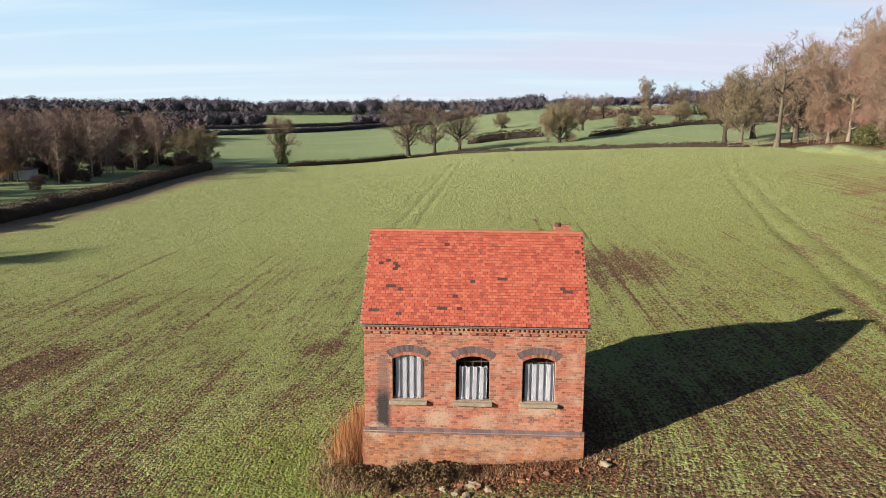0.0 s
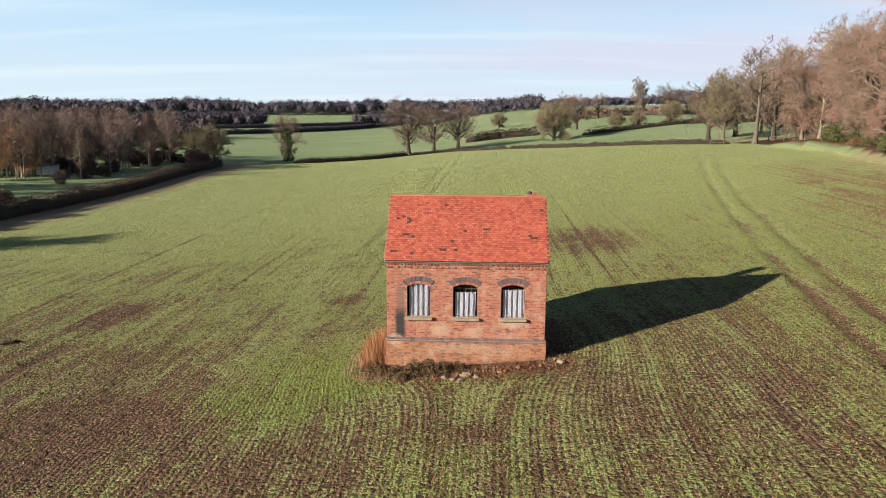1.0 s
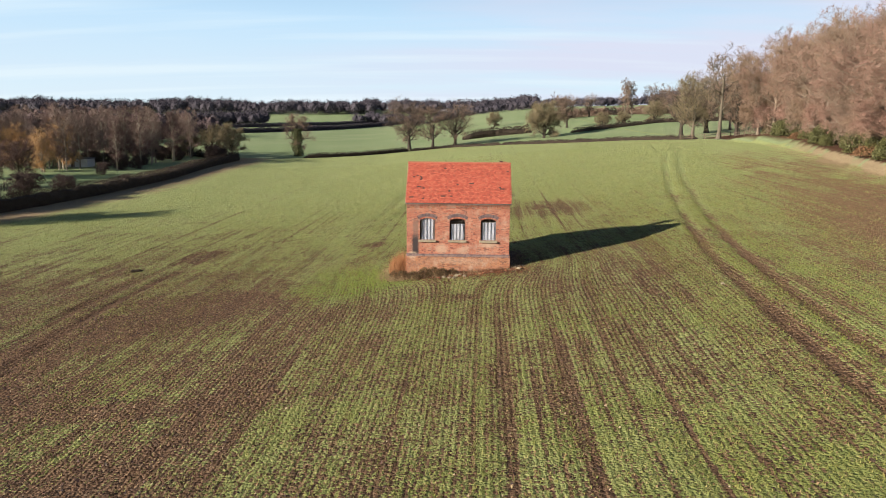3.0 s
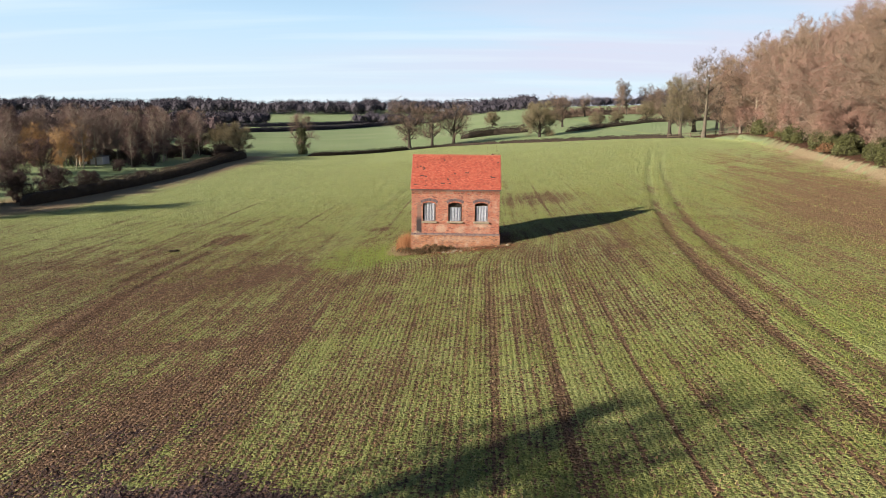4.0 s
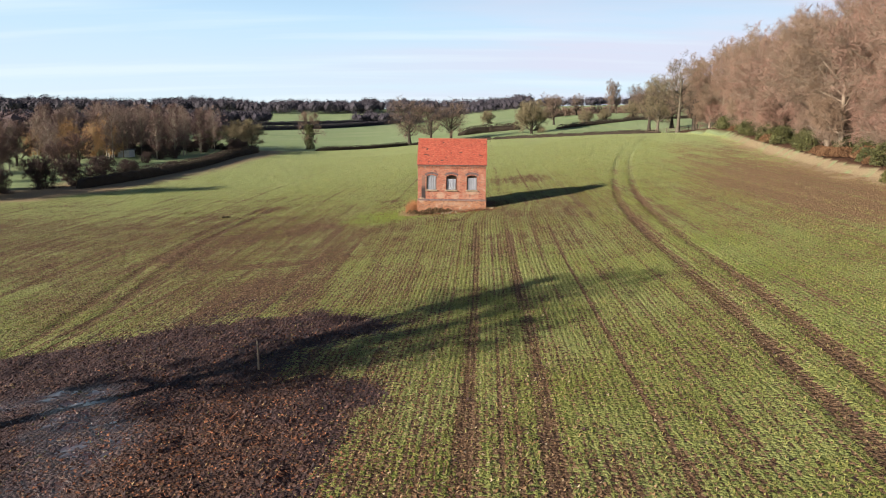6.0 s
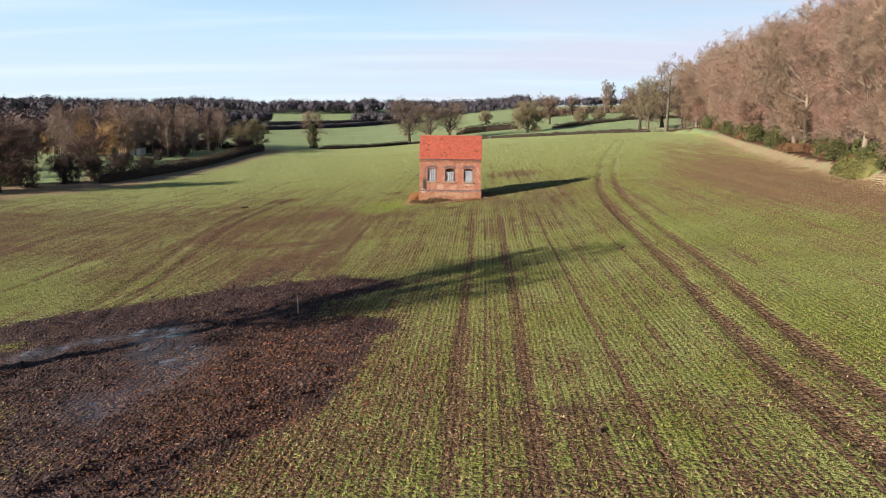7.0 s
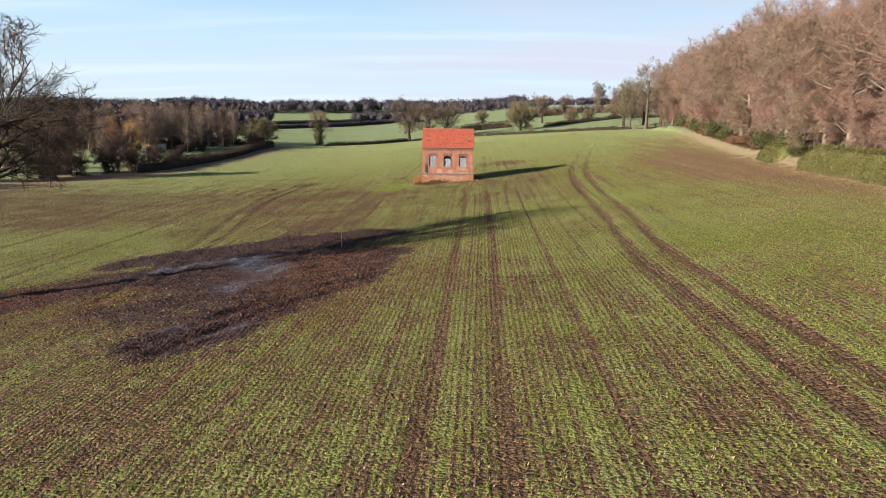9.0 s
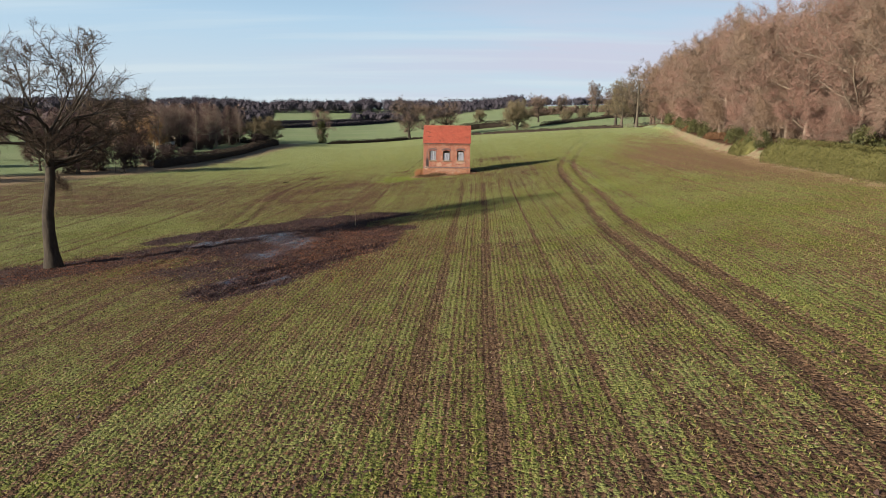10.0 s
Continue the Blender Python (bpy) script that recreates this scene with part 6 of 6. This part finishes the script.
blades("dock_stems", "rust brown dead dock stems below the wall", "weeds", [(-3.9, -0.6, 0.5, 0.8), (-2.4, -0.6, 0.8, 0.6), (-1.4, -0.7, 0.7, 0.7), (-0.5, -0.7, 0.7, 0.8), (0.7, -0.6, 0.6, 0.5), (2.0, -0.5, 0.6, 0.4), (3.0, -0.5, 0.5, 0.35)], 620, 1.0, 0.62, 0.012, M_RUST, 34, 0.7)
blades("rough_grass", "rough green grass beside the building", "grass", [(-5.6, -1.0, 1.0, 0.5), (-6.3, 0.6, 1.3, 0.5), (-5.3, -2.0, 1.0, 0.45), (-7.4, 2.2, 1.5, 0.5), (-3.6, -1.9, 0.8, 0.4), (-6.9, -2.0, 1.3, 0.4)], 900, 1.1, 0.26, 0.013, M_WEED, 35, 0.5)
blades("bank_grass", "bleached straw coloured grass on the hedge bank", "grass", [(x - 1.3, y, 1.5, 0.6) for x, y in spline(EAST_EDGE[1:8], 2.2)], 300, 1.2, 0.34, 0.014, M_DRY, 36, 0.6)


def lump(name, label, category, mat, x, y, rx, ry, rz, seed, group=""):
    """A clod, stone or broken brick: a squashed uneven solid."""
    rng = random.Random(seed)
    bm = bmesh.new()
    bmesh.ops.create_icosphere(bm, subdivisions=2, radius=1.0)
    for v in bm.verts:
        k = 0.75 + 0.5 * noise.noise(v.co * 1.7 + Vector((seed, 0, 0)))
        v.co = Vector((v.co.x * rx * k, v.co.y * ry * k, v.co.z * rz * k))
    me = bpy.data.meshes.new(name)
    bm.to_mesh(me)
    bm.free()
    me.materials.append(mat)
    ob = put(name, me)
    ob.location = (x, y, ground_z(x, y) + rz * 0.3)
    ob.rotation_euler = (0, 0, rng.random() * 6)
    return tagged(ob, label, category, group)


def fallen_brick(x, y, turn, tilt):
    me = brick_mesh("fallen_brick", 0.22, 0.10, 0.07, M_PLINTH)
    ob = put("fallen_brick", me)
    ob.matrix_basis = Matrix.Translation((x, y, ground_z(x, y) + 0.05)) @ Euler((tilt, 0.1, turn)).to_matrix().to_4x4()
    return tagged(ob, "broken red brick lying in rough grass", "brick", "bricks fallen by the wall")


M_BRAMBLE = plain("dark_bramble", (0.072, 0.050, 0.024), (0.165, 0.104, 0.050), 0.8, scale=4, vary=0.4)
tuft = make_shrub(84, 0.62, 0.62, M_BRAMBLE, 900, 0.045, "low brown bramble tangle at the foot of the wall", name="bramble_clump", stems=5, group="brambles by the wall")
stand(tuft, -2.3, -0.85)
for i, (x, y, k) in enumerate(((-3.1, -0.75, 0.8), (-1.6, -0.8, 1.05), (-1.0, -0.95, 0.9), (-3.9, -0.5, 0.9), (-4.4, 0.1, 0.8), (-0.3, -0.7, 0.7), (-2.8, -1.4, 0.6))):
    stand_copy(tuft, x, y, i * 1.7, k, k * 0.9)
lump("earth_clod", "large dark clod of turned earth on the crop", "clod", M_CLOD, -27.2, 8.5, 0.62, 0.36, 0.22, 5)
lump("earth_clod", "dark clod of earth on the crop", "clod", M_CLOD, 6.2, -64.0, 0.24, 0.18, 0.12, 6)
for i, (x, y) in enumerate(((1.55, -1.35), (1.75, -1.2), (-0.4, -1.5), (0.2, -1.7), (2.4, -1.0), (-1.3, -1.6), (3.3, -0.9), (4.4, -0.3), (0.9, -1.1))):
    fallen_brick(x, y, i * 1.3, 0.3 * math.sin(i * 2.0))
for i, (x, y) in enumerate(((-0.9, -1.6), (-0.5, -1.9), (0.1, -1.4), (0.5, -1.8), (-0.2, -2.1), (4.3, -0.6), (15.3, -9.2), (39.0, -38), (38.5, -33), (37.6, -46), (0.0, -1.5))):
    lump("stone", "pale stone lying on the ground", "stone", M_STONE, x, y, 0.2 + 0.05 * (i % 3), 0.16, 0.12, 20 + i, "loose stones")


def build_post():
    ob = thing("marker_post", "thin bare wooden marker stake in the mud", "post", loc=(-7.3, -46.4, ground_z(-7.3, -46.4)))
    verts, faces = [], []
    tube_into(verts, faces, [np.array((0, 0, -0.3)), np.array((0.01, 0.0, 0.6)), np.array((-0.02, 0.01, 1.35))], [0.045, 0.042, 0.036], 7)
    put("stake", mesh_of("stake", verts, faces, plain("stake_wood", (0.34, 0.25, 0.17), (0.47, 0.36, 0.25), 0.9, scale=15), smooth=True), ob)
    bm = bmesh.new()
    bmesh.ops.create_cone(bm, cap_ends=True, segments=7, radius1=0.036, radius2=0.012, depth=0.06)
    bmesh.ops.translate(bm, verts=list(bm.verts), vec=(-0.02, 0.01, 1.375))
    part("tip", bm, M_TIMBER, ob)


build_post()


def build_leaves():
    """Fallen leaves drifted over the mud below the oak."""
    rng = np.random.default_rng(51)
    x, y = rng.uniform(-32, 4, 90000), rng.uniform(-76, -40, 90000)
    d = np.minimum(np.hypot((x + 7.0) / 4.2, (y + 57) / 9.5), np.hypot((x + 26) / 9, (y + 59) / 4.5) + 0.2)
    keep = (d + (fbm(x * 0.6, y * 0.6, 52) - 0.5) * 1.8 + rng.normal(0, 0.7, len(x))) < 0.66
    x, y = np.concatenate([x[keep], rng.normal(0.8, 2.2, 2600)]), np.concatenate([y[keep], -0.25 - np.abs(rng.normal(0, 1.1, 2600))])
    c = np.stack([x, y, land(x, y) + relief(x, y) + 0.03], -1)
    t = leaf_tris(rng, c, 0.06)
    t[:, :, 2] = (t[:, :, 2] - c[:, None, 2]) * 0.45 + c[:, None, 2]
    tagged(put("leaf_litter", tri_mesh("leaf_litter", t, M_LEAF)), "drift of red brown fallen leaves on mud", "leaves", kind="stuff")


build_leaves()


def build_shed():
    x, y = -97, 127
    ob = thing("white_shed", "small white rendered shed among young trees", "shed", loc=(x, y, ground_z(x, y)))
    bm = bmesh.new()
    box(bm, -3.2, 3.2, -1.8, 1.8, -0.3, 2.1)
    part("wall", bm, M_WHITE, ob)
    bm = bmesh.new()
    vs = box(bm, -3.5, 3.5, -2.1, 2.1, 2.1, 2.25)
    for v in vs[4:]:
        v.co.z = 2.9 if abs(v.co.y) < 0.1 else 2.35
    part("roof", bm, M_SLATE, ob)
    bm = bmesh.new()
    box(bm, -0.9, 0.0, -1.83, -1.79, -0.1, 1.8)
    part("door", bm, M_TIMBER, ob)


build_shed()


def build_fence():
    """Post and rail by the corner under the ash."""
    ob = thing("field_fence", "weathered timber post and rail fence by the ash", "fence")
    pts = [(49.5, 123.5), (51.8, 122.0), (54.2, 120.6), (56.6, 119.0), (59.0, 117.4), (61.4, 115.8)]
    for x, y in pts:
        bm = bmesh.new()
        z = ground_z(x, y)
        box(bm, x - 0.07, x + 0.07, y - 0.07, y + 0.07, z - 0.3, z + 1.25)
        part("post", bm, M_TIMBER, ob)
    for (ax, ay), (bx, by) in zip(pts[:-1], pts[1:]):
        for h in (0.5, 1.0):
            verts, faces = [], []
            tube_into(verts, faces, [np.array((ax, ay, ground_z(ax, ay) + h)), np.array((bx, by, ground_z(bx, by) + h))], [0.055, 0.055], 4)
            put("rail", mesh_of("rail", verts, faces, M_TIMBER), ob)


build_fence()
